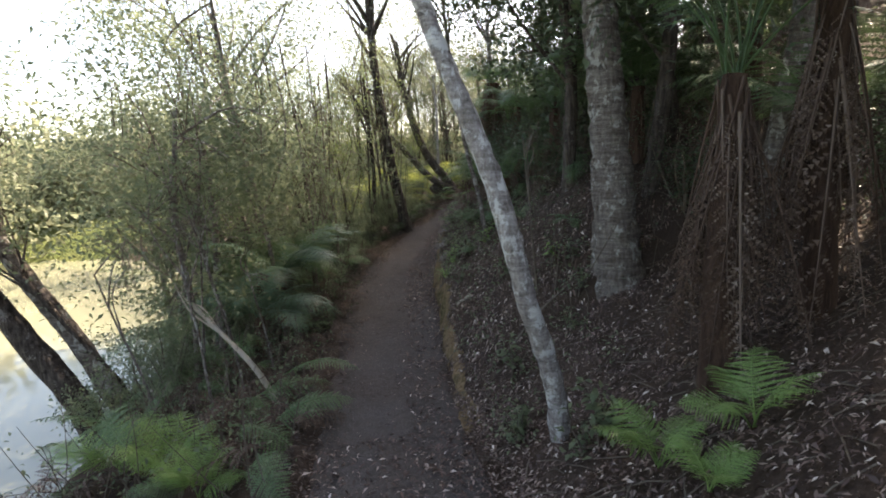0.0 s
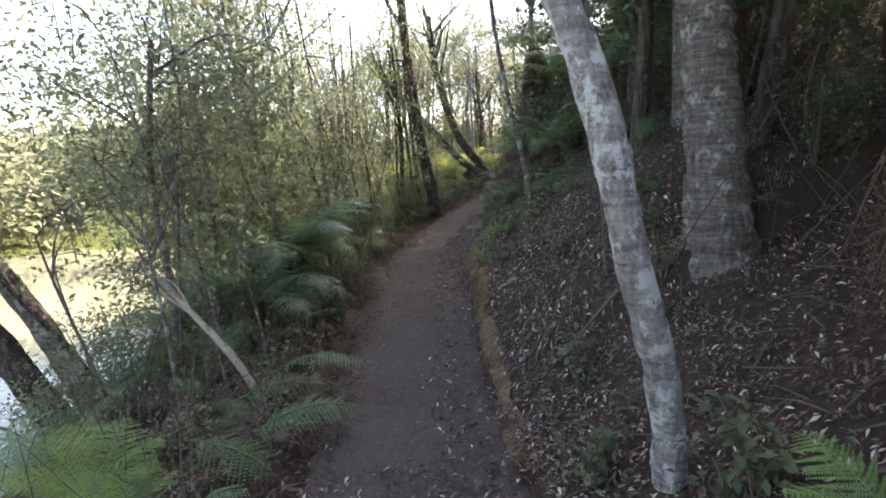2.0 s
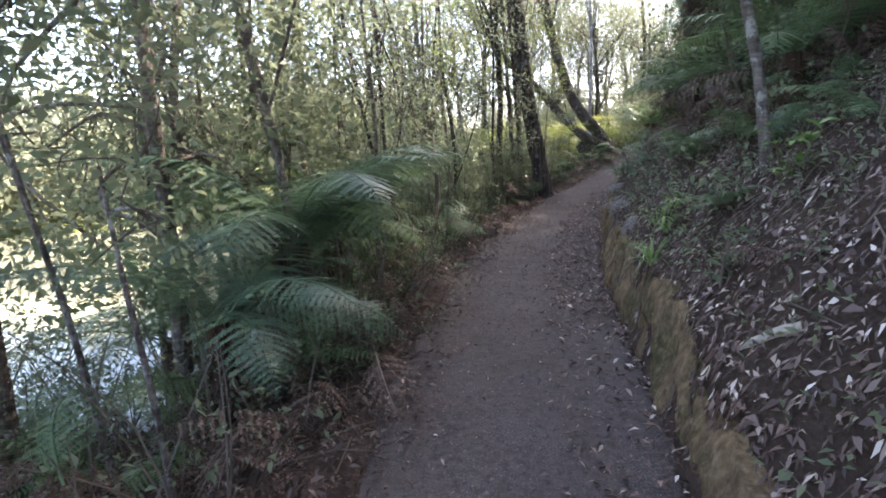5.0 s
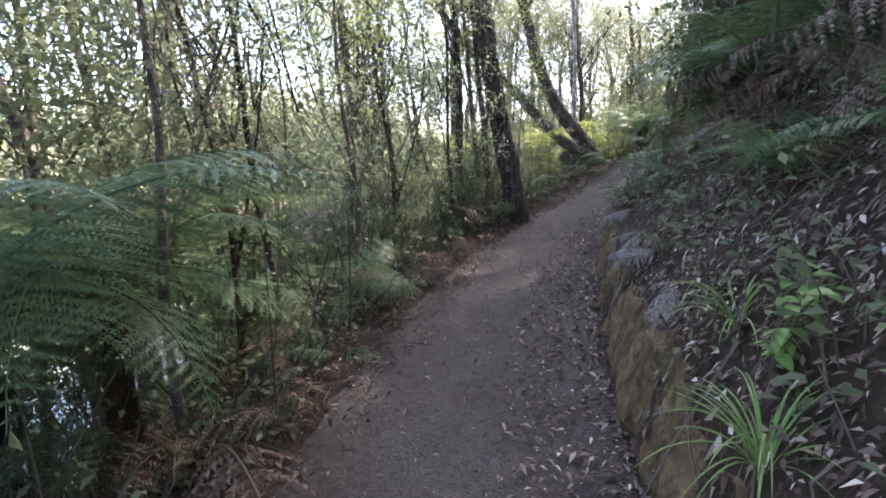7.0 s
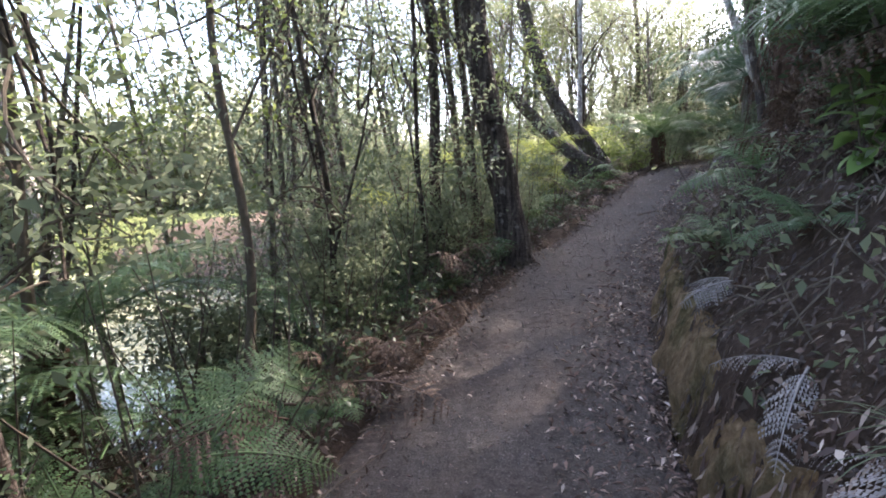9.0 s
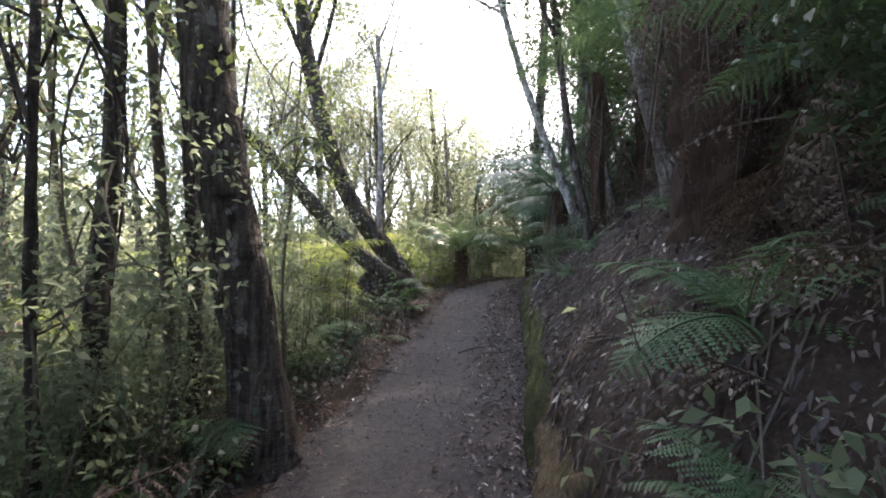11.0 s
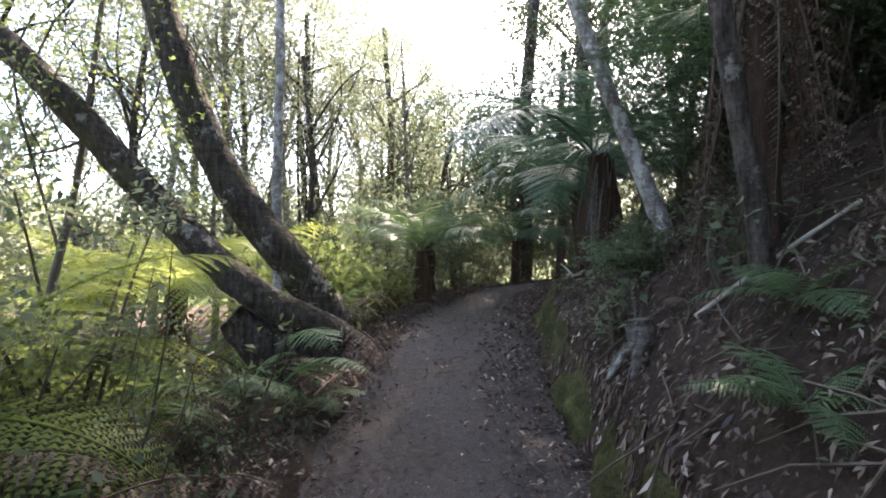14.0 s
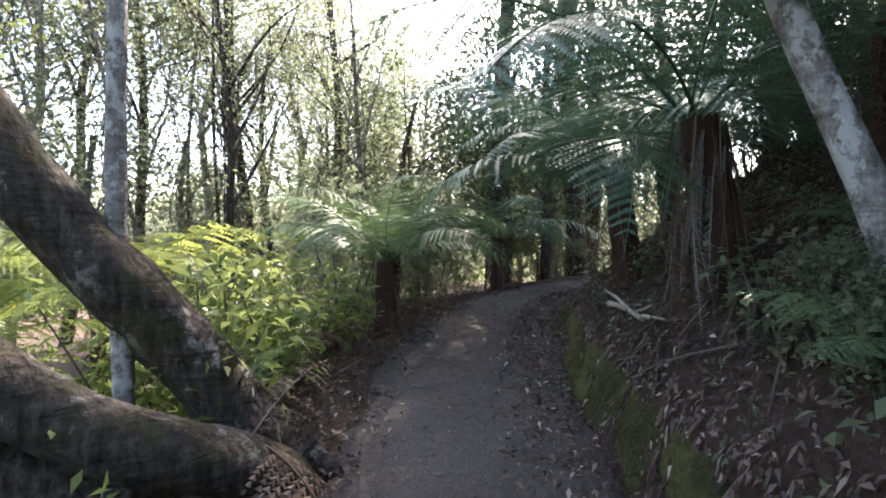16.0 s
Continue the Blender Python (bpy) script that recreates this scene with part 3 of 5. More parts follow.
# ---- trees ----
def limb_to(rng, a, b, r0, r1, n=7, sag=0.12):
    a, b = np.array(a, float), np.array(b, float)
    span = np.linalg.norm(b - a)
    mid = (a + b) / 2 + rng.normal(0, sag * span, 3) + np.array((0, 0, 0.12 * span))
    return tube(curve_points([a, mid, b], n), np.linspace(r0, r1, n), 5, 0.06, int(rng.integers(1e6)))


def crown_leaves(rng, centres, each, spread, length, width, flat=0.35):
    c = np.repeat(np.asarray(centres, float), each, axis=0)
    c = c + rng.normal(0, 1, c.shape) * np.array((spread, spread, spread * 0.7))
    return leaf_arrays(rng, c, length, width, flat)


def tree(place, keys, r0, r1, bark, leaf, seed, clusters=60, each=60, spread=0.28, crown=(0, 0, 1.2, 1.5, 1.0), leaf_size=(0.07, 0.032), sides=10, limbs=None,
         label="", name="tree", category="tree", group="trees", flare=1.35, low=0.45, rough=0.05, sink=0.3, step=0.16):
    """A tapered trunk along keys (from its foot), limbs, twigs and a crown of leaf clusters round its top."""
    rng = np.random.default_rng(seed)
    root = root_at(name, place, label, category, group)
    keys = [(0, 0, -sink)] + [tuple(k) for k in keys]
    n = max(8, int(np.linalg.norm(np.array(keys[-1])) / step))
    pts = curve_points(keys, n)
    u = np.linspace(0, 1, n)
    r = (r0 + (r1 - r0) * u) * (1 + (flare - 1) * np.exp(-u * n * step / (2.2 * r0 + 0.05))) * rng.uniform(0.95, 1.06, n)
    v, f = tube(pts, r, sides, rough, seed)
    under("trunk", mesh_of("trunk", v, f, bark, True), root)
    top = pts[-1]
    cx, cy, cr, ch, cz = crown
    mids = []
    for _ in range(clusters):
        w = rng.normal(0, 1, 3)
        w = w / np.linalg.norm(w) * rng.uniform(0.35, 1.0) ** 0.6
        mids.append(top + np.array((cx, cy, cz)) + w * np.array((cr, cr, ch)))
    mids = np.array(mids)
    count = limbs if limbs is not None else max(4, clusters // 8)
    fine = []
    for k in range(count):
        a = pts[int(n * rng.uniform(low, 0.97))]
        b = mids[int(rng.integers(len(mids)))]
        rr = max(0.012, r1 * rng.uniform(0.5, 0.9))
        v, f = limb_to(rng, a, b, rr, 0.006, 8)
        under("limb", mesh_of("limb", v, f, bark, True), root)
        near = mids[np.argsort(np.linalg.norm(mids - b, axis=1))[1:5]]
        fine += [limb_to(rng, a + (b - a) * rng.uniform(0.55, 0.9), q, 0.007, 0.003, 5) for q in near]
    tagged(under("branchlet", mesh_of("branchlet", *joined(fine), M_TWIG), root), kind="stuff")
    v, f = crown_leaves(rng, mids, each, spread, *leaf_size)
    crown_ob = under("crown", quick_mesh("crown", v, f, leaf), root)
    tagged(crown_ob, kind="stuff")
    return root


def shrub(name, seed, height, radius, leaf, leaf_size, stems=5, clusters=26, each=34, spread=0.14, label="", category="shrub", place=(0, 0, 0), group="undergrowth", flat=0.35):
    rng = np.random.default_rng(seed)
    root = root_at(name, place, label, category, group)
    mids = []
    for k in range(stems):
        a = rng.uniform(0, 6.28)
        d = radius * rng.uniform(0.3, 1.0)
        tip = np.array((math.cos(a) * d, math.sin(a) * d, height * rng.uniform(0.7, 1.05)))
        v, f = limb_to(rng, (math.cos(a) * 0.04, math.sin(a) * 0.04, -0.08), tip, 0.011 + height * 0.004, 0.004, 8)
        under("stem", mesh_of("stem", v, f, M_TWIG), root)
        for _ in range(clusters // stems):
            mids.append(tip * rng.uniform(0.3, 1.05) + rng.normal(0, radius * 0.22, 3))
    mids = np.array(mids)
    mids[:, 2] = np.maximum(mids[:, 2], 0.05)
    v, f = crown_leaves(rng, mids, each, spread, *leaf_size, flat)
    tagged(under("foliage", quick_mesh("foliage", v, f, leaf), root), kind="stuff")
    return root


def strew(root, spots, lo=0.85, hi=1.2, seed=0, sink=0.05, tilt=5):
    """Copies of a thing standing on the ground at spots; the first spot takes the thing itself."""
    rng = np.random.default_rng(seed)
    for k, (x, y) in enumerate(spots):
        s = rng.uniform(lo, hi)
        m = pose(x, y, ground_at(x, y) - sink, rng.uniform(-tilt, tilt), rng.uniform(-tilt, tilt), rng.uniform(0, 360)) @ Matrix.Scale(s, 4)
        if k == 0:
            root.matrix_basis = m
        else:
            copy_thing(root, m)


def spots_beside(seed, count, lo, hi, y0, y1, gap=0.3):
    """Random places at lo to hi metres off the path's edge (left: negative)."""
    rng = np.random.default_rng(seed)
    idx = [i for i in range(len(ROWS)) if y0 <= ROWS[i, 1] <= y1]
    out = []
    for _ in range(count * 30):
        i = idx[int(rng.integers(len(idx)))]
        d = rng.uniform(min(lo, hi), max(lo, hi))
        d += math.copysign(ROWS[i, 3], d)
        p = ROWS[i, :2] + d * np.array((TAN[i, 1], -TAN[i, 0]))
        _, real = beside(p[0], p[1])
        if min(lo, hi) - 0.2 <= real[0] - math.copysign(ROWS[i, 3], d) <= max(lo, hi) + 0.2 and all(math.hypot(p[0] - a, p[1] - b) > gap for a, b in out):
            out.append((float(p[0]), float(p[1])))
        if len(out) == count:
            break
    return out


def foot(x, y):
    return (x, y, ground_at(x, y))


def clear_of(spots, holes):
    """Leaves out the spots that lie within a hole: x, y, radius."""
    return [p for p in spots if all(math.hypot(p[0] - a, p[1] - b) > r for a, b, r in holes)]


# ---- the trees beside the path ----
tree(foot(1.27, -1.52), [(-0.08, -0.06, 0.35), (-0.2, -0.15, 0.72), (-0.4, -0.25, 1.18), (-0.56, -0.3, 1.75), (-0.63, -0.22, 2.1), (-0.73, -0.14, 2.45), (-1.0, 0.1, 3.3), (-1.3, 0.4, 4.5), (-1.6, 0.7, 6.0)], 0.085, 0.055, M_BARK_PALE, M_LEAF, 101,
     50, 60, 0.3, (0, 0, 1.6, 1.0, 0.5), label="slender pale mottled tree trunk leaning over the path", low=0.72, limbs=7, group="", rough=0.07, sides=14, step=0.08)
tree(foot(2.92, 0.17), [(0.02, 0.15, 0.6), (0.05, 0.3, 1.3), (0.05, 0.45, 2.2), (0.0, 0.6, 3.6), (-0.1, 0.8, 7)], 0.24, 0.175, M_BARK_GREY, M_LEAF_DARK_SHADE, 102,
     80, 90, 0.4, (0, 0, 2.6, 1.4, 0.6), label="large grey-brown tree trunk standing in leaf litter", low=0.75, limbs=10, group="", sides=16, flare=1.6, sink=0.55, step=0.1, rough=0.06)
tree(foot(2.08, 9.97), [(-0.24, 0.0, 1.05), (-0.42, 0.02, 1.95), (-0.58, 0.05, 3.3), (-0.75, 0.1, 5), (-0.8, 0.2, 7)], 0.165, 0.1, M_BARK_DARK, M_LEAF, 103,
     70, 70, 0.35, (0, 0, 2.0, 1.3, 0.6), label="dark rough-barked tree leaning at the edge of the path", low=0.7, limbs=9, group="", sides=14, flare=1.4)
L_ROOT = tree(foot(5.15, 14.62), [(-0.25, -0.14, 0.1), (-0.65, -0.24, 0.22), (-1.12, -0.12, 0.52), (-1.62, 0.12, 1.05), (-2.2, 0.3, 1.75), (-2.65, 0.35, 2.25), (-3.3, 0.35, 2.75), (-4.0, 0.3, 3.6), (-4.4, 0.4, 4.6)], 0.145, 0.075, M_BARK_LEAN, M_LEAF, 104,
              50, 60, 0.35, (0, 0, 1.7, 1.1, 0.4), label="grey leaning tree that springs almost flat from the path's edge", low=0.75, limbs=7, group="leaning trees", sides=14, flare=1.5)
tree(foot(5.1, 15.0), [(-0.25, 0.02, 0.42), (-0.75, 0.05, 0.98), (-1.18, 0.1, 1.55), (-1.5, 0.15, 2.3), (-1.76, 0.2, 3.15), (-2.05, 0.3, 4.4), (-2.2, 0.3, 6)], 0.18, 0.1, M_BARK_LEAN, M_LEAF, 105,
     60, 60, 0.35, (0, 0, 2.0, 1.2, 0.4), label="stout grey tree slanting away from the path", low=0.5, limbs=9, group="leaning trees", sides=14, flare=1.45)
tree((6.9, 12.6, 2.2), [(-0.1, 0.03, 0.22), (-0.2, 0.1, 0.52), (-0.3, 0.28, 1.1), (-0.5, 0.45, 1.8), (-0.8, 0.65, 2.9), (-1.1, 0.9, 4.4)], 0.072, 0.05, M_BARK_PALE, M_LEAF_DARK_SHADE, 106,
     40, 60, 0.3, (0, 0, 1.4, 1.0, 0.4), label="pale mottled trunk leaning out of the slope", low=0.75, limbs=6, group="")
tree(foot(5.9, 11.46), [(-0.07, 0.02, 0.33), (-0.15, 0.05, 0.7), (-0.29, 0.08, 1.5), (-0.4, 0.2, 3.2)], 0.055, 0.04, M_BARK_DARK, M_LEAF_DARK_SHADE, 107, 30, 60, 0.3, (0, 0, 1.2, 0.9, 0.4),
     label="thin blackened trunk on the slope above the path", low=0.75, limbs=5, group="")
tree(foot(5.47, 9.88), [(-0.08, 0.03, 0.4), (-0.25, 0.08, 1.0), (-0.5, 0.2, 2.3), (-0.6, 0.3, 4.5)], 0.085, 0.06, M_BARK_GREY, M_LEAF_DARK_SHADE, 108, 50, 60, 0.35, (0, 0, 1.8, 1.1, 0.4),
     label="grey mossy trunk on the slope among leaf litter", low=0.75, limbs=6, group="")
tree((-3.72, 2.48, -1.2), [(-0.3, 0.0, 0.6), (-0.72, 0.0, 1.4), (-1.35, 0.05, 2.6), (-1.9, 0.2, 4.2)], 0.18, 0.09, M_BARK_DARK, M_LEAF, 109, 45, 60, 0.35, (0, 0, 1.5, 1.2, 0.2),
     label="grey-brown riverside trunk leaning over the water", low=0.6, limbs=7, group="riverside trees", sides=14)
tree((-3.4, 2.62, -1.2), [(-0.22, 0.0, 0.6), (-0.6, 0.05, 1.4), (-1.3, 0.1, 2.7), (-1.9, 0.2, 4.4)], 0.15, 0.08, M_BARK_GREY, M_LEAF, 110, 40, 60, 0.35, (0, 0, 1.4, 1.0, 0.2),
     label="pale brown riverside trunk leaning beside its twin over the water", low=0.6, limbs=6, group="riverside trees", sides=14)
tree(foot(-2.35, 2.0), [(0.05, 0.0, 1.2), (-0.1, 0.1, 2.4), (0.05, 0.2, 3.9)], 0.055, 0.025, M_BARK_GREY, M_LEAF, 113, 80, 50, 0.28, (0, 0, 1.5, 1.3, -0.2), (0.075, 0.034), label="leafy green tree on the river bank", low=0.4, limbs=9,
     group="riverside trees")
tree(foot(-3.1, 2.7), [(-0.5, -0.05, 0.9), (-1.1, -0.15, 2.0), (-1.7, -0.25, 3.1)], 0.05, 0.03, M_BARK_DARK, M_LEAF, 111, 25, 60, 0.3, (0, 0, 1.0, 0.8, 0.2), label="thin dark pole of a dead sapling slanting over the water", low=0.7, limbs=4,
     group="riverside trees")
for k, (x, y) in enumerate(((-2.6, 4.7), (-3.9, 6.6))):
    tree(foot(x, y), [(0.05, 0.0, 1.5), (-0.15, 0.1, 3.2), (0.1 - 0.2 * k, 0.2, 5.0)], 0.07, 0.03, M_BARK_GREY, M_LEAF, 114 + k, 130, 46, 0.2, (0, 0, 1.9, 1.8, -0.6), (0.07, 0.032), label="leafy green tree on the river bank", low=0.4, limbs=10,
         group="riverside trees")
tree(foot(-2.4, 9.4), [(-0.1, 0, 1.5), (-0.35, 0, 3.0), (-0.7, 0.1, 4.8), (-0.8, 0.1, 6.5)], 0.1, 0.06, M_BARK_PALE, M_LEAF, 112, 45, 60, 0.35, (0, 0, 1.6, 1.2, 0.3), label="pale trunk between the ferns and the river", low=0.7, limbs=6,
     group="riverside trees")

# a stand of thin saplings on the river side
SAPLINGS = []
for k in range(4):
    keys = [(0.05 * (-1) ** k, 0.03, 1.2), (-0.15 - 0.06 * k, 0.05, 2.6), (-0.2 - 0.12 * k, 0.1 * (-1) ** k, 4.4 + 0.4 * k)]
    SAPLINGS.append(tree((0, 0, 0), keys, 0.026 + 0.006 * k, 0.014, (M_BARK_DARK, M_BARK_GREY, M_TWIG, M_BARK_GREY)[k], (M_LEAF, M_LEAF, M_LEAF_SUN_TINT, M_LEAF)[k], 120 + k, 56, 34, 0.12, (0, 0, 0.95, 1.7, -2.0), (0.05, 0.023), 7, 7,
                         "slender sapling with small green leaves on the river bank", low=0.25, group="saplings on the river bank", flare=1.2))
spots = clear_of(spots_beside(5, 30, -0.5, -3.4, 1.5, 10.8, 0.5), ((-3.2, 3.0, 1.5), (-2.2, 1.8, 0.7))) + spots_beside(6, 10, -1.8, -5, 11.5, 19, 0.9)
for k in range(4):
    strew(SAPLINGS[k], spots[k::4], 0.8, 1.3, 50 + k, tilt=7)

# taller trees behind them and on the slope
TALL = []
for k in range(3):
    TALL.append(tree((0, 0, 0), [(0.1, 0.05, 2.2), (-0.1 - 0.2 * k, 0.1, 4.8), (0.1, 0.3 * (-1) ** k, 7.4 + k)], 0.12 + 0.02 * k, 0.05, (M_BARK_DARK, M_BARK_GREY, M_BARK_DARK)[k], (M_LEAF, M_LEAF_DARK_SHADE, M_LEAF)[k], 130 + k, 90, 50, 0.24,
                     (0, 0, 2.1, 2.0, -0.4), (0.075, 0.036), 9, 10, "tall woodland tree with a ragged green crown", low=0.45, group="tall woodland trees"))
strew(TALL[0], [(-0.6, 15.2), (1.2, 18.2), (3.0, 20.4), (5.2, 22.2), (7.4, 24.6), (11.4, 23.5), (4.0, 24.5), (0.2, 22.5), (8.2, 26.5), (13.5, 20.6), (-2.5, 19.5), (8.6, 21.4), (10.2, 22.8), (6.8, 21.6), (9.4, 25.0), (6.1, 19.9), (11.8, 25.8), (7.6, 23.0)], 0.8, 1.15, 60)
strew(TALL[1], clear_of(spots_beside(12, 15, 2.6, 9.0, -8.0, 17.5, 1.2), ((8.5, 13.2, 2.8), (6.4, 11.6, 1.6), (6.8, 4.8, 2.3), (3.6, 7.2, 2.0))), 0.85, 1.25, 61)
strew(TALL[2], clear_of(spots_beside(13, 12, 4.0, 12.0, -8.0, 17.5, 1.4), ((8.5, 13.2, 2.8), (6.8, 4.8, 2.3))), 0.9, 1.3, 62)

# low leafy trees beyond the bend and by the river
MID = []
for k in range(2):
    MID.append(tree((0, 0, 0), [(0.05, 0.02, 1.2), (-0.1, 0.1 * (-1) ** k, 2.4), (0.1, 0.1, 3.4)], 0.07, 0.035, (M_BARK_GREY, M_BARK_DARK)[k], (M_LEAF, M_LEAF_DARK_SHADE)[k], 134 + 5 * k, 100, 50, 0.19,
                    (0, 0, 1.4, 1.7, -0.9), (0.075, 0.036), 8, 8, "low leafy tree in the undergrowth beyond the bend", low=0.25, group="low leafy trees"))
strew(MID[0], [(7.9, 20.8), (9.0, 22.6), (6.0, 22.8), (4.4, 20.2), (2.2, 21.0), (10.4, 21.0), (3.0, 24.0), (0.4, 19.8), (-1.4, 16.8), (12.0, 24.0), (-2.3, 3.7), (-1.9, 5.9), (-3.7, 6.8), (-2.7, 7.6)], 0.85, 1.2, 73)
strew(MID[1], [(10.9, 19.2), (12.2, 20.9), (13.6, 19.5), (11.8, 16.0), (13.0, 15.0), (14.2, 21.5), (9.6, 20.4), (15.5, 19.4), (11.4, 18.7), (3.3, 2.2), (4.0, 3.5), (4.6, 1.4), (4.9, 5.2), (3.7, 0.7), (5.2, 3.2), (10.0, 14.3), (11.2, 14.7), (10.4, 13.1), (12.2, 14.0)], 0.85, 1.3, 74)

# high spreading canopy over the path, added mostly out of view for its shade
HIGH = []
for k in range(2):
    HIGH.append(tree((0, 0, 0), [(0.1, 0.1, 3), (-0.2, 0.2 - 0.4 * k, 6), (0.1, 0.1, 8.6 + 0.8 * k)], 0.13 + 0.02 * k, 0.06, (M_BARK_GREY, M_BARK_DARK)[k], (M_LEAF, M_LEAF_DARK_SHADE)[k], 136 + k, 100, 60, 0.42,
                     (0, 0, 3.3, 1.5, 0.2), (0.12, 0.055), 9, 12, "high forest tree added so that its crown, mostly out of view, shades the path", low=0.7, group="high canopy trees"))
strew(HIGH[0], spots_beside(15, 5, -1.0, -3.2, -9, -5.8, 1.2) + [(-2.3, 8.8)], 0.9, 1.15, 71, tilt=3)
# set by the sun's direction to block it; holes let sun patches through
strew(HIGH[1], clear_of(spots_beside(16, 18, 2.6, 7.5, 0, 17.5, 1.6) + spots_beside(17, 9, 1.4, 6.5, -9, -3.2, 1.3) + [(13.2, 13.2), (14.6, 15.4), (11.0, 19.5), (12.5, 18.8), (13.6, 19.4), (14.9, 20.8), (15.8, 18.8), (16.4, 22.4)], ((9.3, 13.8, 2.35), (12.6, 15.2, 0.9), (7.4, 5.3, 3.0), (10.6, 7.6, 2.2), (3.6, 7.2, 2.0), (7.6, 12.4, 2.6))), 0.9, 1.2, 72, tilt=3)

# leafy crowns against the sky beyond the river bend; paler leaves imitate backlight
LEAFY = []
for k in range(2):
    LEAFY.append(tree((0, 0, 0), [(0.1, 0.0, 2.0), (-0.3 + 0.5 * k, 0.1, 4.4), (0.2 - 0.5 * k, 0.2, 6.6)], 0.11, 0.045, (M_BARK_PALE, M_BARK_GREY)[k], M_LEAF_FAR, 150 + k, 120, 46, 0.17,
                      (0, 0, 2.5, 2.4, 0.2), (0.1, 0.045), 9, 12, "tall riverside tree with a pale trunk and clumped leaves", low=0.4, group="tall riverside trees"))
strew(LEAFY[0], [(3.4, 21.6), (6.4, 24.4), (10.4, 26.0), (0.6, 22.4)], 0.85, 1.2, 75)
strew(LEAFY[1], [(5.0, 21.8), (8.4, 24.0), (-1.6, 21.4), (13.0, 27.0), (2.4, 25.0)], 0.85, 1.25, 76)

# far bank of the river and the hills behind
FAR = tree((0, 0, 0), [(0.1, 0.0, 2.0), (0.0, 0.2, 4.2)], 0.16, 0.08, M_BARK_GREY, M_LEAF_FAR, 140, 80, 34, 0.5, (0, 0, 2.4, 2.2, -0.3), (0.26, 0.13), 7, 3, "sunlit tree on the far bank of the river", low=0.3, group="trees on the far bank")
rng = np.random.default_rng(77)
far_spots = []
for k in range(100):
    a, r = radians(rng.uniform(-85, 55)), rng.uniform(27, 75)
    x, y = 2 + r * math.sin(a), 6 + r * math.cos(a)
    i, d = beside(x, y)
    if d[0] < -19 or d[0] > 14:
        far_spots.append((x, y))
far_spots += [(12, 28.5), (15, 27), (18, 26), (14, 32), (20, 30), (17.5, 24), (20.5, 22), (22, 26), (19, 34)]
strew(FAR, far_spots, 0.75, 1.25, 63)

# ---- ferns ----
tree_fern(2.24, -2.1, 2.4, "upright", 13, 1.0, 201, (0.25, 0.2), 0.1, 60, "tree fern with a thick skirt of dry hanging fronds")
tree_fern(3.2, -2.1, 2.6, "upright", 11, 1.0, 202, (0.1, 0.1), 0.1, 44, "tree fern with a thick skirt of dry hanging fronds")
tree_fern(4.4, 8.75, 3.2, "tree", 11, 1.05, 203, (0.05, -0.1), 0.22, 80, "stout tree fern trunk shaggy with brown fibre and dry fronds", sink=0.5)
tree_fern(7.15, 13.45, 1.0, "blue", 12, 1.05, 204, (-0.1, 0.1), 0.12, 46, "tree fern with a grey skirt of dry fronds on the slope", order=(3, 0, 3, 1))
tree_fern(6.15, 11.6, 2.2, "tree", 10, 0.9, 205, (0.1, 0.1), 0.08, 16, "tree fern above the path with dry fronds below")
tree_fern(-3.1, 5.0, 1.2, "tree", 12, 1.0, 206, (0, 0), 0.1, 0, "tree fern with a dark trunk standing by the water")
tree_fern(9.75, 18.2, 0.9, "blue", 12, 0.95, 207, (0.0, 0.0), 0.08, 0, "short tree fern with silvery green fronds at the path's bend")
tree_fern(6.72, 16.55, 0.8, "tree", 11, 0.85, 208, (0.0, 0.0), 0.08, 6, "short dark-trunked tree fern at the path's edge")
tree_fern(7.3, 17.4, 1.0, "tree", 10, 0.9, 209, (0, 0), 0.1, 4)
tree_fern(8.0, 14.6, 1.0, "blue", 12, 1.1, 210, (-0.1, 0.1), 0.1, 10)
tree_fern(9.2, 15.4, 1.1, "blue", 12, 1.1, 211, (-0.1, 0.1), 0.1, 8)
tree_fern(10.9, 15.9, 1.1, "blue", 12, 1.1, 212, (-0.1, 0.1), 0.1, 8)
for k, (x, y, h, kind, size) in enumerate(((-1.6, 2.9, 0.6, "blue", 0.75), (-1.3, 3.9, 0.9, "blue", 0.95), (-1.25, 5.0, 0.95, "tree", 0.95), (-1.75, 4.7, 1.1, "tree", 1.0), (-1.5, 6.4, 0.7, "tree", 0.85),
                                            (-2.3, 6.4, 1.2, "tree", 1.0), (-1.3, 7.4, 1.1, "tree", 0.9))):
    tree_fern(x, y, h + 0.2, kind, 12, size, 220 + k, (0, 0), 0.075, 10, "tree fern with spreading fronds leaning over the path's edge")
# lime fronds: their sunlit look is painted into the fern colour
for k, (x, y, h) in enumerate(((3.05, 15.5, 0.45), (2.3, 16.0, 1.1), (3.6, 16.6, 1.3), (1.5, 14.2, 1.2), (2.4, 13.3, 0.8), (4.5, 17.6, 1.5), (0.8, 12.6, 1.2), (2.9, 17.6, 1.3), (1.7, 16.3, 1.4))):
    tree_fern(x, y, h + 0.35, "lime", 11, 1.0, 240 + k, (0, 0), 0.08, 12, "tree fern beside the river with sunlight painted in as yellow-green")
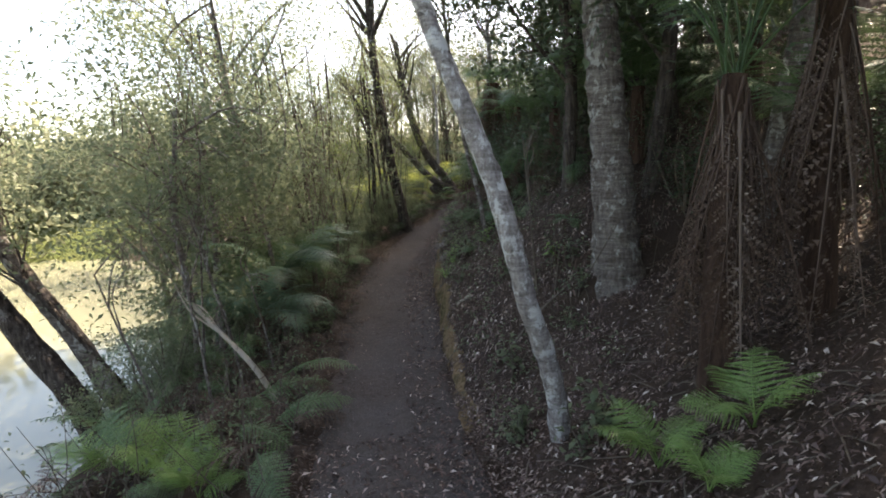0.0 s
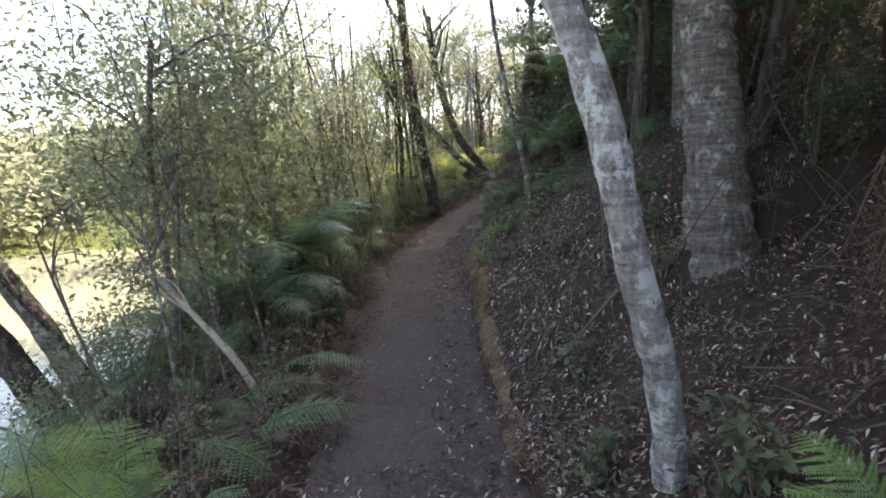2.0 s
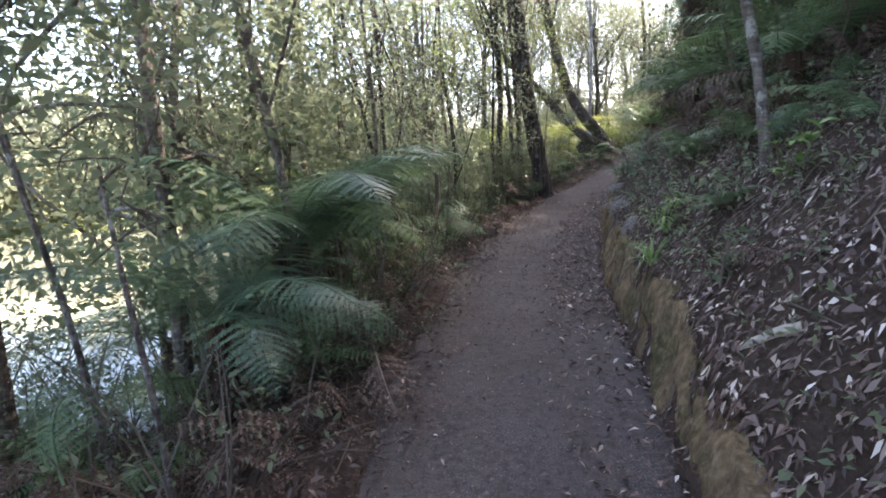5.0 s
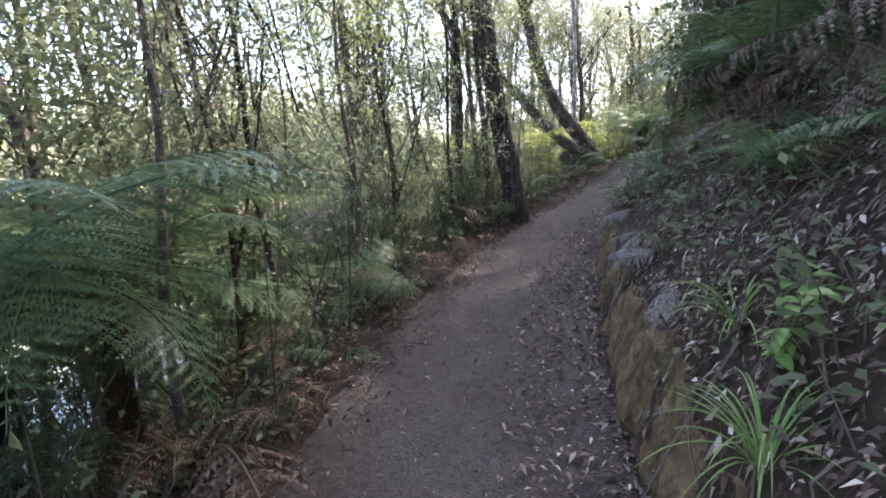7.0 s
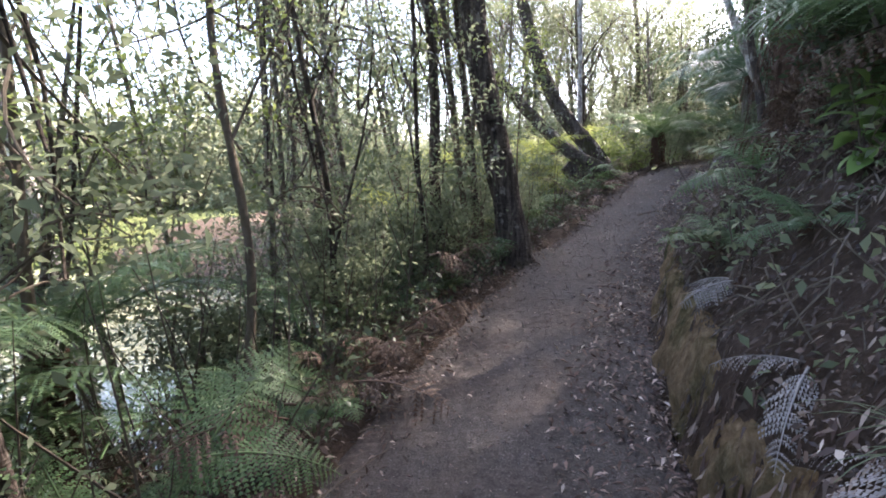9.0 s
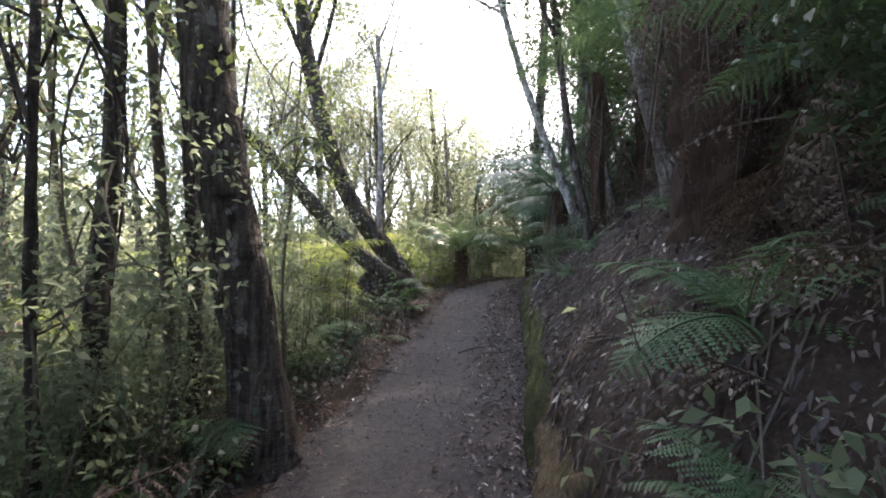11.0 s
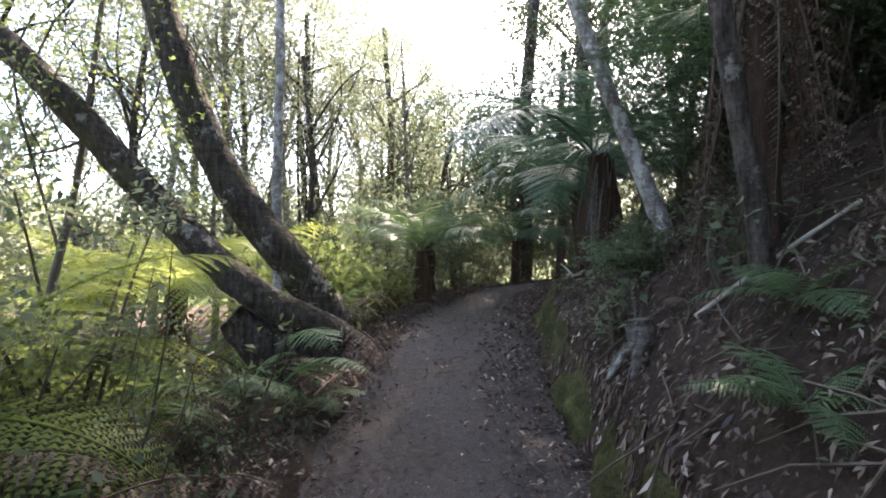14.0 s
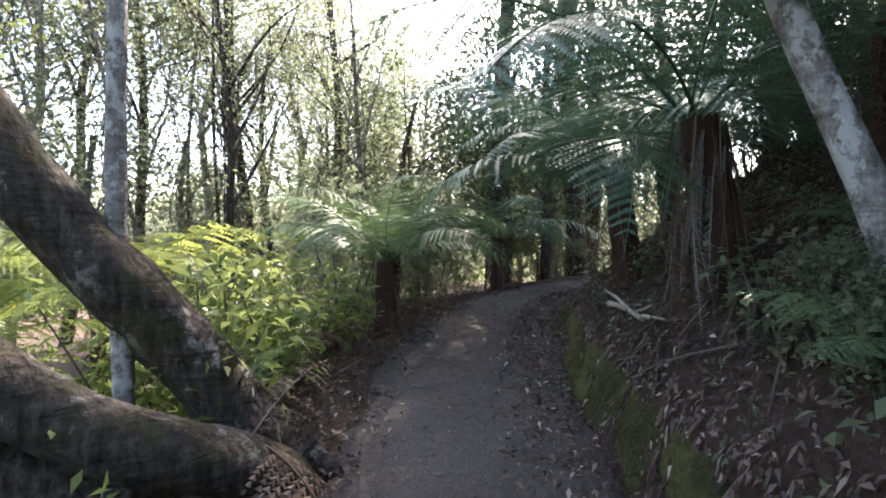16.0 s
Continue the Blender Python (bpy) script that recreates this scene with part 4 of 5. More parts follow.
for k, (x, y) in enumerate(((4.3, 4.6), (5.6, 6.2), (6.0, 8.0), (4.4, 2.4), (5.2, 0.6), (6.6, 9.3), (8.6, 11.4), (9.4, 13.0), (4.6, 7.3), (4.0, 1.4), (4.4, -1.0), (4.6, -3.2), (5.2, 8.8), (6.9, 10.6), (7.3, 11.9), (8.0, 12.9))):
    tree_fern(x, y, 1.1 + 0.2 * (k % 3), "tree", 9, 1.0, 260 + k, (0, 0), 0.1, 9, "tree fern on the shaded slope")
for k, (x, y, h) in enumerate(((3.35, 6.3, 0.45), (3.7, 7.3, 0.5), (3.1, 4.3, 0.55))):
    tree_fern(x, y, h, "tree", 10, 0.72, 280 + k, (0, 0), 0.07, 5, "young tree fern with fronds arching over the cut bank")
# bracken and small ferns
for k, (x, y, s) in enumerate(((1.38, -2.6, 0.62), (1.9, -2.8, 0.72), (1.35, -3.05, 0.42))):
    ground_fern(x, y, "bracken", 6, s, 300 + k, "bright green bracken by the path")
for k, (x, y, s) in enumerate(((-2.05, -0.5, 0.8), (-2.6, -0.1, 0.85), (-1.75, -0.95, 0.6))):
    ground_fern(x, y, "bracken", 7, s, 305 + k, "pale green bracken on the river side")
ground_fern(-1.3, 0.0, "brown", 8, 0.8, 310, "browning bracken at the path's edge")
ground_fern(-1.5, 0.35, "brown", 7, 0.7, 311, "browning bracken at the path's edge")
for k, (x, y, s) in enumerate(((2.5, 4.6, 0.9), (2.6, 3.8, 0.9), (2.95, 5.9, 0.8), (2.85, 6.75, 0.65), (2.85, 7.5, 0.7), (3.4, 7.9, 1.0), (5.15, 11.0, 0.6), (5.6, 11.2, 0.6), (1.95, 3.1, 0.6), (2.7, 2.9, 0.9))):
    ground_fern(x, y, "small", 8, s, 320 + k, "green fern hanging over the cut bank")
for k, (x, y) in enumerate(((2.3, 6.0), (2.15, 5.4), (1.95, 4.7), (2.6, 6.9))):
    ground_fern(x, y, "grey", 3, 0.9, 340 + k, "withered grey fern lying on the bank")
SMALL = ground_fern(0, 0, "small", 7, 0.9, 350, "small green fern in the undergrowth")
strew(SMALL, spots_beside(21, 16, 0.6, 3.5, 0.5, 17, 0.6) + spots_beside(22, 24, -0.2, -1.4, 0, 17, 0.45), 0.6, 1.1, 64, 0.03)
BROWN = ground_fern(0, 0, "brown", 6, 0.8, 351, "withered brown fern in the undergrowth")
strew(BROWN, spots_beside(23, 26, 0.5, 3.4, 0, 17, 0.5) + spots_beside(24, 34, -0.12, -0.9, 0, 16, 0.35), 0.6, 1.1, 65, 0.03)

# ---- undergrowth ----
BUSH = shrub("shrub", 401, 1.5, 0.6, M_LEAF, (0.045, 0.022), 6, 66, 44, 0.1, "leafy green shrub on the river bank")
strew(BUSH, spots_beside(31, 30, -0.7, -3.0, 7.6, 12.5, 0.4) + spots_beside(37, 12, -5.0, -9, 12.5, 19.5, 0.6) + spots_beside(36, 9, -2.0, -3.6, 1, 7, 0.5) + [(-0.9, 8.4), (0.3, 9.0), (8.3, 19.0), (9.0, 19.3), (9.9, 19.3), (10.8, 19.0), (11.7, 18.7), (7.5, 18.7), (12.6, 18.9), (6.9, 17.9)], 0.6, 1.15, 66)
# dark leaves carry the deep shade of the upper slope in their colour
BUSH_D = shrub("shrub", 402, 1.2, 0.6, M_LEAF_DARK_SHADE, (0.055, 0.026), 6, 50, 32, 0.12, "shrub on the slope with shade put into its dark green leaves")
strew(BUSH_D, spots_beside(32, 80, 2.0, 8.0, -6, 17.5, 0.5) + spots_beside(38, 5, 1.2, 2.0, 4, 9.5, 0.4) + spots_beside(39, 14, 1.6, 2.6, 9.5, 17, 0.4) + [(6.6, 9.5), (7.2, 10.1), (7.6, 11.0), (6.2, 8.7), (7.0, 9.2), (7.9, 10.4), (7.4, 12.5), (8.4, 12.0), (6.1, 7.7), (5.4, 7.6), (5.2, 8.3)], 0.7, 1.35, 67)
# lime shrubs: the glow of sun through leaves is in the base colour
LIME = shrub("shrub", 403, 1.1, 0.55, M_LEAF_SUN_TINT, (0.1, 0.036), 7, 48, 20, 0.13, "broad-leaved shrub with the sun through its leaves painted in as bright green")
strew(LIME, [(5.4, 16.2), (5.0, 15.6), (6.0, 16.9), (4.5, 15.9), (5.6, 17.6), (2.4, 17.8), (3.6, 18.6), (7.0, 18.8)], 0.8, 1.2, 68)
FARB = shrub("shrub", 404, 1.6, 1.2, M_LEAF_FAR, (0.18, 0.08), 2, 42, 22, 0.25, "sunlit scrub on the far river bank")
rng = np.random.default_rng(78)
edge = []
for k in range(120):
    a, r = radians(rng.uniform(-88, 50)), rng.uniform(20, 50)
    x, y = 1 + r * math.sin(a), 5 + r * math.cos(a)
    if beside(x, y)[1][0] < -19:
        edge.append((x, y))
strew(FARB, edge, 1.0, 2.2, 69)
CREEP = shrub("shrub", 406, 0.36, 0.3, M_LEAF, (0.03, 0.02), 6, 60, 22, 0.06, "low shrub with small grey-green leaves on the slope", group="low plants")
strew(CREEP, [(6.25, 12.5), (6.5, 12.62), (6.72, 12.85)], 0.7, 0.95, 77, 0.03)
HERB = shrub("herb", 405, 0.3, 0.16, M_LEAF, (0.06, 0.035), 5, 12, 9, 0.05, "low broad-leaved green herb", "plant", group="low plants", flat=0.6)
strew(HERB, [(1.0, -1.15), (1.25, -1.95), (1.5, -1.9), (0.95, -1.3), (-0.62, 2.9), (-0.55, 3.2), (6.5, 12.9), (6.7, 13.1), (6.95, 13.3), (6.6, 12.7), (6.35, 12.35), (6.8, 12.9)] + spots_beside(33, 22, 0.25, 1.6, 12, 17, 0.2) + spots_beside(34, 14, 0.3, 1.8, 0, 9, 0.4), 0.7, 1.3, 70, 0.02)


# ---- leaf litter, twigs and stones ----
def litter(name, seed, count, lo, hi, y0, y1, size, label, material=M_DEADLEAF, bias=1.0):
    rng = np.random.default_rng(seed)
    idx = np.array([i for i in range(len(ROWS)) if y0 <= ROWS[i, 1] <= y1])
    i = idx[rng.integers(len(idx), size=count)]
    d = lo + (hi - lo) * rng.random(count) ** bias
    p = ROWS[i, :2] + rng.normal(0, 0.04, (count, 2)) + d[:, None] * np.stack([TAN[i, 1], -TAN[i, 0]], 1)
    z = land(p[:, 0], p[:, 1])
    _, dd = beside(p[:, 0], p[:, 1])
    on = np.abs(dd) < ROWS[i, 3]
    z = z + np.where(on, 0.022 - 0.03 * (dd / ROWS[i, 3]) ** 2, 0.03 + 0.09 * bumps(p[:, 0], p[:, 1], 1.3) + 0.05 * bumps(p[:, 0], p[:, 1], 4.0, 7)) + rng.uniform(0, 0.02, count)
    v, f = leaf_arrays(rng, np.column_stack([p, z]), size, size * 0.33, 0.8, 0.3, 0.6)
    v[:, 2] += np.where(np.repeat(on, 4), 0, land(v[:, 0], v[:, 1]) - np.repeat(land(p[:, 0], p[:, 1]), 4)).clip(-0.06, 0.06) + 0.006
    ob = new(name, quick_mesh(name, v, f, material))
    return tagged(ob, label, "leaf litter", kind="stuff")


litter("leaf_litter", 501, 40000, 0.8, 4.6, -6, 6, 0.036, "brown and tan fallen leaves covering the slope", bias=1.5)
litter("leaf_litter", 515, 46000, 0.8, 4.6, 5.5, 17.5, 0.034, "small dark brown fallen leaves covering the slope", M_DARKLEAF_SHADE, 1.5)
litter("leaf_litter", 506, 2600, 0.8, 3.4, -6, 17.5, 0.036, "long pale curled fallen leaves on the slope", bias=1.5)
litter("leaf_litter", 507, 2200, 0.8, 3.2, -4, 3, 0.05, "long pale curled fallen leaves on the slope", bias=1.4)
litter("leaf_litter", 502, 6500, 0.2, 0.9, -6, 17.5, 0.05, "scattered fallen leaves along the foot of the bank")
litter("leaf_litter", 503, 8000, -1.05, -0.5, -6, 17.5, 0.042, "fallen leaves along the path's outer edge, darkened to paint in shade", M_DARKLEAF_SHADE)
litter("leaf_litter", 504, 2600, -0.75, 0.75, -6, 17.5, 0.03, "a few fallen leaves on the path")
litter("leaf_litter", 508, 9000, -0.8, 0.8, -2, 17.5, 0.012, "crumbs of broken leaf trodden into the path")
litter("leaf_litter", 509, 3000, -0.85, 0.85, -6, -0.6, 0.05, "fallen leaves strewn across the start of the path")
litter("leaf_litter", 510, 9000, 0.82, 0.3, 4, 17.5, 0.034, "drift of purplish-grey leaves along the foot of the bank", bias=1.8)
# shadow under the ferns is painted by the darker leaf colour
litter("leaf_litter", 505, 20000, -2.8, -0.75, -5, 17.5, 0.05, "brown fallen leaves under the river-side ferns, darkened to paint in shade", M_DARKLEAF_SHADE)


def twig_scatter(name, seed, count, lo, hi, y0, y1, label):
    rng = np.random.default_rng(seed)
    pieces = []
    idx = [i for i in range(len(ROWS)) if y0 <= ROWS[i, 1] <= y1]
    for k in range(count):
        i = idx[int(rng.integers(len(idx)))]
        d = rng.uniform(lo, hi)
        p = ROWS[i, :2] + d * np.array((TAN[i, 1], -TAN[i, 0]))
        a, le = rng.uniform(0, 6.28), rng.uniform(0.08, 0.5)
        q = p + le * np.array((math.cos(a), math.sin(a)))
        m = (p + q) / 2 + rng.normal(0, 0.02, 2)
        z = land((p[0], m[0], q[0]), (p[1], m[1], q[1])) + 0.03
        z[1] = max(z[1], (z[0] + z[2]) / 2) + 0.01
        pieces.append(tube([(*p, z[0]), (*m, z[1]), (*q, z[2])], [0.006, 0.005, 0.003], 4, 0.1, k))
    ob = new(name, mesh_of(name, *joined(pieces), M_TWIG))
    tagged(ob, label, "twigs", kind="stuff")


twig_scatter("fallen_twigs", 511, 1600, 0.9, 4, -4, 17, "fallen brown twigs among the leaf litter")
twig_scatter("fallen_twigs", 512, 260, -1.8, -0.75, -1, 17, "fallen twigs on the river side of the path")


def frond_thicket(name, seed, kinds, count, lo, hi, y0, y1, label, size=(0.5, 1.0), lift=(0.0, 0.2), pitch=(-25, 25)):
    """Loose fern fronds tangled together, beyond counting, as one mesh."""
    rng = np.random.default_rng(seed)
    packs = []
    for kind in kinds:
        for me in FRONDS[kind]:
            v = np.empty(3 * len(me.vertices), np.float32)
            me.vertices.foreach_get("co", v)
            f = np.empty(3 * len(me.polygons), np.int32)
            me.loops.foreach_get("vertex_index", f)
            packs.append((v.reshape(-1, 3), f.reshape(-1, 3), me.materials[0]))
    verts, faces, o = [], [], 0
    for x, y in spots_beside(seed, count, lo, hi, y0, y1, 0.02):
        v, f, material = packs[int(rng.integers(len(packs)))]
        m = np.array(pose(x, y, ground_at(x, y) + rng.uniform(*lift), 0, 0, rng.uniform(0, 360)) @ pose(0, 0, 0, rng.uniform(*pitch), rng.uniform(-30, 30), 0) @ Matrix.Scale(rng.uniform(*size), 4))
        verts.append(v @ m[:3, :3].T + m[:3, 3])
        faces.append(f + o)
        o += len(v)
    tagged(new(name, quick_mesh(name, np.concatenate(verts), np.concatenate(faces), material)), label, "undergrowth", kind="stuff")


def brush_tangle(name, seed, count, lo, hi, y0, y1, tall, label, material, leaf, per=9, leaf_size=(0.05, 0.024), lean=0.3):
    """A thicket of thin stems that carry a few small leaves: a mesh of stems and one of leaves."""
    rng = np.random.default_rng(seed)
    root = root_at(name, (0, 0, 0), label, "undergrowth", kind="stuff")
    stems, at = [], []
    for k, (x, y) in enumerate(spots_beside(seed, count, lo, hi, y0, y1, 0.03)):
        h = rng.uniform(*tall)
        a = np.array((x, y, ground_at(x, y) - 0.05))
        b = a + np.array((rng.normal(0, lean * h), rng.normal(0, lean * h), h))
        line = curve_points([a, (a + b) / 2 + rng.normal(0, 0.06 * h, 3), b], 5)
        stems.append(tube(line, np.linspace(0.004 + 0.004 * h, 0.002, 5), 3, 0.0, k, False))
        u = rng.uniform(0.25, 1.0, per)
        at.append(np.stack([np.interp(u, np.linspace(0, 1, 5), c) for c in line.T], 1) + rng.normal(0, 0.05 + 0.03 * h, (per, 3)))
    tagged(under("stems", mesh_of("stems", *joined(stems), material), root), kind="stuff")
    v, f = leaf_arrays(rng, np.concatenate(at), *leaf_size, 0.4)
    tagged(under("foliage", quick_mesh("foliage", v, f, leaf), root), kind="stuff")


frond_thicket("dead_fern_tangle", 530, ("brown",), 420, -0.12, -2.4, -1, 16.5, "tangle of withered brown fern under the river-side trees", (0.5, 1.1), (0.0, 0.3))
frond_thicket("dead_fern_tangle", 531, ("brown",), 110, 0.5, 3.4, -3, 17, "withered brown fern fronds lying on the slope", (0.4, 0.8), (0.0, 0.08), (-15, 10))
frond_thicket("fern_thicket", 532, ("small",), 240, -0.35, -2.8, -1, 16.5, "thicket of green fern fronds above the river", (0.7, 1.5), (0.0, 0.45))
frond_thicket("dead_fern_tangle", 534, ("brown",), 150, 0.8, 2.6, 4, 9.2, "brown withered fronds hanging from the upper bank", (0.5, 1.1), (0.1, 0.7), (-70, -20))
frond_thicket("fern_thicket", 533, ("small",), 70, 1.0, 3.2, 2.6, 8.4, "green fern fronds hanging over the upper bank", (0.6, 1.2), (0.0, 0.25), (-40, 10))
brush_tangle("brush", 540, 420, -0.3, -3.2, 4.5, 12.5, (0.4, 1.5), "thicket of thin upright stems on the river bank", M_TWIG, M_LEAF, 12)
brush_tangle("brush", 541, 260, -0.2, -2.2, -1.5, 5, (0.3, 1.1), "low twiggy growth at the path's outer edge", M_TWIG, M_LEAF, 12)
# lime leaves again, with sunlight in their colour
brush_tangle("brush", 542, 240, -0.6, -3.0, 13.2, 18.5, (0.2, 0.8), "leafy brush below the leaning trees", M_TWIG, M_LEAF_SUN_TINT, 14, (0.07, 0.03))
brush_tangle("ground_cover", 543, 300, 0.25, 1.6, -1, 6.5, (0.06, 0.25), "small pale green seedlings among the leaf litter", M_TWIG, M_LEAF, 10, (0.05, 0.022), 0.5)
brush_tangle("ground_cover", 546, 150, 0.15, 1.9, 2.6, 8.6, (0.1, 0.5), "leafy seedlings and creepers on the upper bank", M_TWIG, M_LEAF, 14, (0.06, 0.03), 0.5)
# dark leaves paint in the shadow low along the outer edge
brush_tangle("brush", 547, 620, -0.12, -1.5, 2.5, 13, (0.15, 0.6), "low growth at the path's outer edge with shade put into its dark leaves", M_TWIG, M_LEAF_DARK_SHADE, 20, (0.05, 0.024), 0.45)
brush_tangle("ground_cover", 544, 380, 0.15, 1.9, 11.5, 18, (0.05, 0.25), "low grey-green ground cover on top of the bank", M_TWIG, M_LEAF, 12, (0.035, 0.02), 0.5)
# these leaves too have the slope's shade in their colour
brush_tangle("brush", 545, 260, 1.2, 4.5, 0, 17, (0.4, 1.8), "thin stems and twigs on the shaded slope", M_TWIG, M_LEAF_DARK_SHADE, 10, (0.06, 0.028), 0.35)


def gravel():
    rng = np.random.default_rng(520)
    n = 5200
    i = rng.integers(60, len(ROWS) - 20, size=n)
    d = rng.normal(0, 0.45, n).clip(-0.78, 0.78)
    p = ROWS[i, :2] + d[:, None] * np.stack([TAN[i, 1], -TAN[i, 0]], 1) + rng.uniform(-0.04, 0.04, (n, 2))
    z = land(p[:, 0], p[:, 1]) + 0.008 - 0.03 * (d / 0.78) ** 2
    s = rng.uniform(0.004, 0.011, n)
    oct_v = np.array(((1, 0, 0), (0, 1, 0), (-1, 0, 0), (0, -1, 0), (0, 0, 0.8), (0, 0, -0.8)))
    oct_f = np.array(((0, 1, 4), (1, 2, 4), (2, 3, 4), (3, 0, 4), (1, 0, 5), (2, 1, 5), (3, 2, 5), (0, 3, 5)))
    v = (oct_v[None] * s[:, None, None] * rng.uniform(0.7, 1.3, (n, 1, 3)) + np.column_stack([p, z])[:, None]).reshape(-1, 3)
    f = (oct_f[None] + 6 * np.arange(n)[:, None, None]).reshape(-1, 3)
    tagged(new("gravel", quick_mesh("gravel", v, f, M_GRIT)), "small grey stones trodden into the path", "gravel", kind="stuff")


gravel()


# ---- single things along the walk ----
blade_clump(1.55, 3.42, 54, 0.45, 0.007, M_BRACKEN, 601, "arching green sedge on the lip of the bank")
blade_clump(1.85, 4.05, 30, 0.4, 0.008, M_BRACKEN, 602, "small tuft of grass on the lip of the bank")
blade_clump(2.15, 5.35, 24, 0.4, 0.008, M_LEAF, 603, "small tuft of grass on the lip of the bank")
blade_clump(-3.3, -1.2, 16, 1.0, 0.03, M_LEAF_DARK_SHADE, 604, "dark upright flax at the water's edge", "flax_clump", -0.35)
broad_plant(1.74, 3.68, 0.4, 6, 10, 0.075, M_BRACKEN, 611, "fresh green broad-leaved seedling on the slope")
broad_plant(3.1, 6.75, 0.5, 5, 8, 0.16, M_BRACKEN, 612, "fresh green large-leaved plant on the slope")
broad_plant(2.05, 2.75, 0.4, 4, 7, 0.1, M_BRACKEN, 613, "fresh green broad-leaved seedling on the slope")
broad_plant(1.0, -1.2, 0.35, 4, 9, 0.09, M_LEAF, 614, "dark green seedling at the foot of the pale trunk")
broad_plant(1.42, -1.95, 0.45, 5, 10, 0.1, M_LEAF, 615, "dark green seedling beside the bracken")
broad_plant(2.4, 0.9, 0.35, 3, 6, 0.1, M_BRACKEN, 616, "green seedling beside the large trunk")


def stick(name, a, b, r0, r1, material, label, seed=0, lift=0.02, forks=(), category="dead branch"):
    """A crooked dead branch lying from a to b, with short side forks."""
    rng = np.random.default_rng(seed)
    a, b = np.array((*a, ground_at(*a) + lift)), np.array((*b, ground_at(*b) + lift))
    root = root_at(name, a, label, category)
    mid = (b - a) * 0.5 + rng.normal(0, 0.05, 3) * np.linalg.norm(b - a) + np.array((0, 0, 0.02))
    line = curve_points([(0, 0, 0), mid, b - a], 9)
    under("limb", mesh_of("limb", *tube(line, np.linspace(r0, r1, 9), 8, 0.1, seed), material, True), root)
    for at, dx, dy, dz in forks:
        p = line[at]
        under("fork", mesh_of("fork", *tube(curve_points([p, p + np.array((dx, dy, dz)) * 0.5 + rng.normal(0, 0.01, 3), p + np.array((dx, dy, dz))], 6), np.linspace(r1 * 1.2, r1 * 0.5, 6), 6, 0.1, seed + at), material, True), root)
    return root


stick("dead_branch", (1.32, 1.84), (1.47, 1.66), 0.022, 0.026, M_DEADWOOD, "short bleached broken branch on the slope", 701, 0.03)
stick("dead_branch", (1.35, 0.15), (2.5, 0.35), 0.02, 0.012, M_TWIG, "long thin dead branch lying in the leaf litter", 702, 0.04)
stick("dead_branch", (7.62, 14.55), (7.05, 13.9), 0.022, 0.014, M_DEADWOOD, "bleached forked root lying on the slope", 703, 0.09, ((3, 0.18, -0.26, 0.04), (5, 0.06, 0.24, 0.12), (7, -0.14, -0.26, 0.02), (6, 0.2, -0.12, 0.1)))
stick("dead_branch", (4.05, 11.4), (4.5, 11.45), 0.012, 0.008, M_TWIG, "crooked forked twig lying on the path", 704, 0.012, ((4, 0.02, -0.16, 0.0),))
stick("dead_branch", (5.75, 10.75), (6.1, 10.45), 0.065, 0.06, M_BARK_DARK, "short thick log resting on the slope", 705, 0.06)
stick("dead_branch", (5.7, 11.7), (6.2, 11.2), 0.015, 0.01, M_DEADWOOD, "pale thin stick lying on the slope", 706, 0.03)


def boulder(x, y, size, seed, label):
    bm = bmesh.new()
    bmesh.ops.create_icosphere(bm, subdivisions=3, radius=1)
    for v in bm.verts:
        k = 1 + 0.28 * noise.noise(v.co * 1.6 + Vector((seed, 0, 0))) + 0.07 * noise.noise(v.co * 5)
        v.co = Vector((v.co.x * size[0], v.co.y * size[1], v.co.z * size[2])) * k
    me = bpy.data.meshes.new("rock")
    bm.to_mesh(me)
    bm.free()
    me.materials.append(M_STONE)
    me.shade_smooth()
    ob = new("rock", me)
    ob.matrix_basis = pose(x, y, ground_at(x, y) + size[2] * 0.4, 10, 20, 40)
    tagged(ob, label, "rock")


boulder(2.68, 12.14, (0.1, 0.13, 0.17), 3, "upright grey stone at the outer edge of the path")

root = root_at("tree_stump", (5.7, 12.0, ground_at(5.7, 12.0) - 0.08), "small weathered grey stump with splayed roots on the slope", "stump")
under("stub", mesh_of("stub", *tube(curve_points([(0, 0, -0.1), (0.0, 0.01, 0.08), (-0.02, 0.02, 0.2)], 8), np.linspace(0.09, 0.06, 8), 10, 0.14, 61), M_BARK_GREY, True), root)
for k, (dx, dy) in enumerate(((-0.2, -0.08), (-0.1, 0.17), (0.12, -0.18), (-0.22, 0.06))):
    under("root", mesh_of("root", *tube(curve_points([(0, 0, 0.09), (dx * 0.5, dy * 0.5, 0.04), (dx, dy, -0.12)], 7), np.linspace(0.035, 0.012, 7), 6, 0.12, 62 + k), M_BARK_GREY, True), root)

# thin trunks at the leaning trees and the bend
tree(foot(4.42, 15.05), [(0.0, 0.0, 0.8), (-0.04, 0.02, 1.6), (-0.02, 0.05, 3.2), (-0.1, 0.1, 5.0)], 0.055, 0.04, M_BARK_PALE, M_LEAF, 801, 36, 50, 0.28, (0, 0, 1.2, 1.0, 0.3), label="thin lichen-spotted trunk behind the leaning tree", low=0.75, limbs=5, group="")
tree(foot(8.1, 19.6), [(0.0, 0.0, 1.5), (-0.1, 0.1, 3.2), (-0.2, 0.1, 5.2)], 0.06, 0.03, M_BARK_GREY, M_LEAF, 802, 40, 50, 0.28, (0, 0, 1.1, 1.4, -0.2), label="thin forked tree beyond the bend of the path", low=0.35, limbs=9, group="")
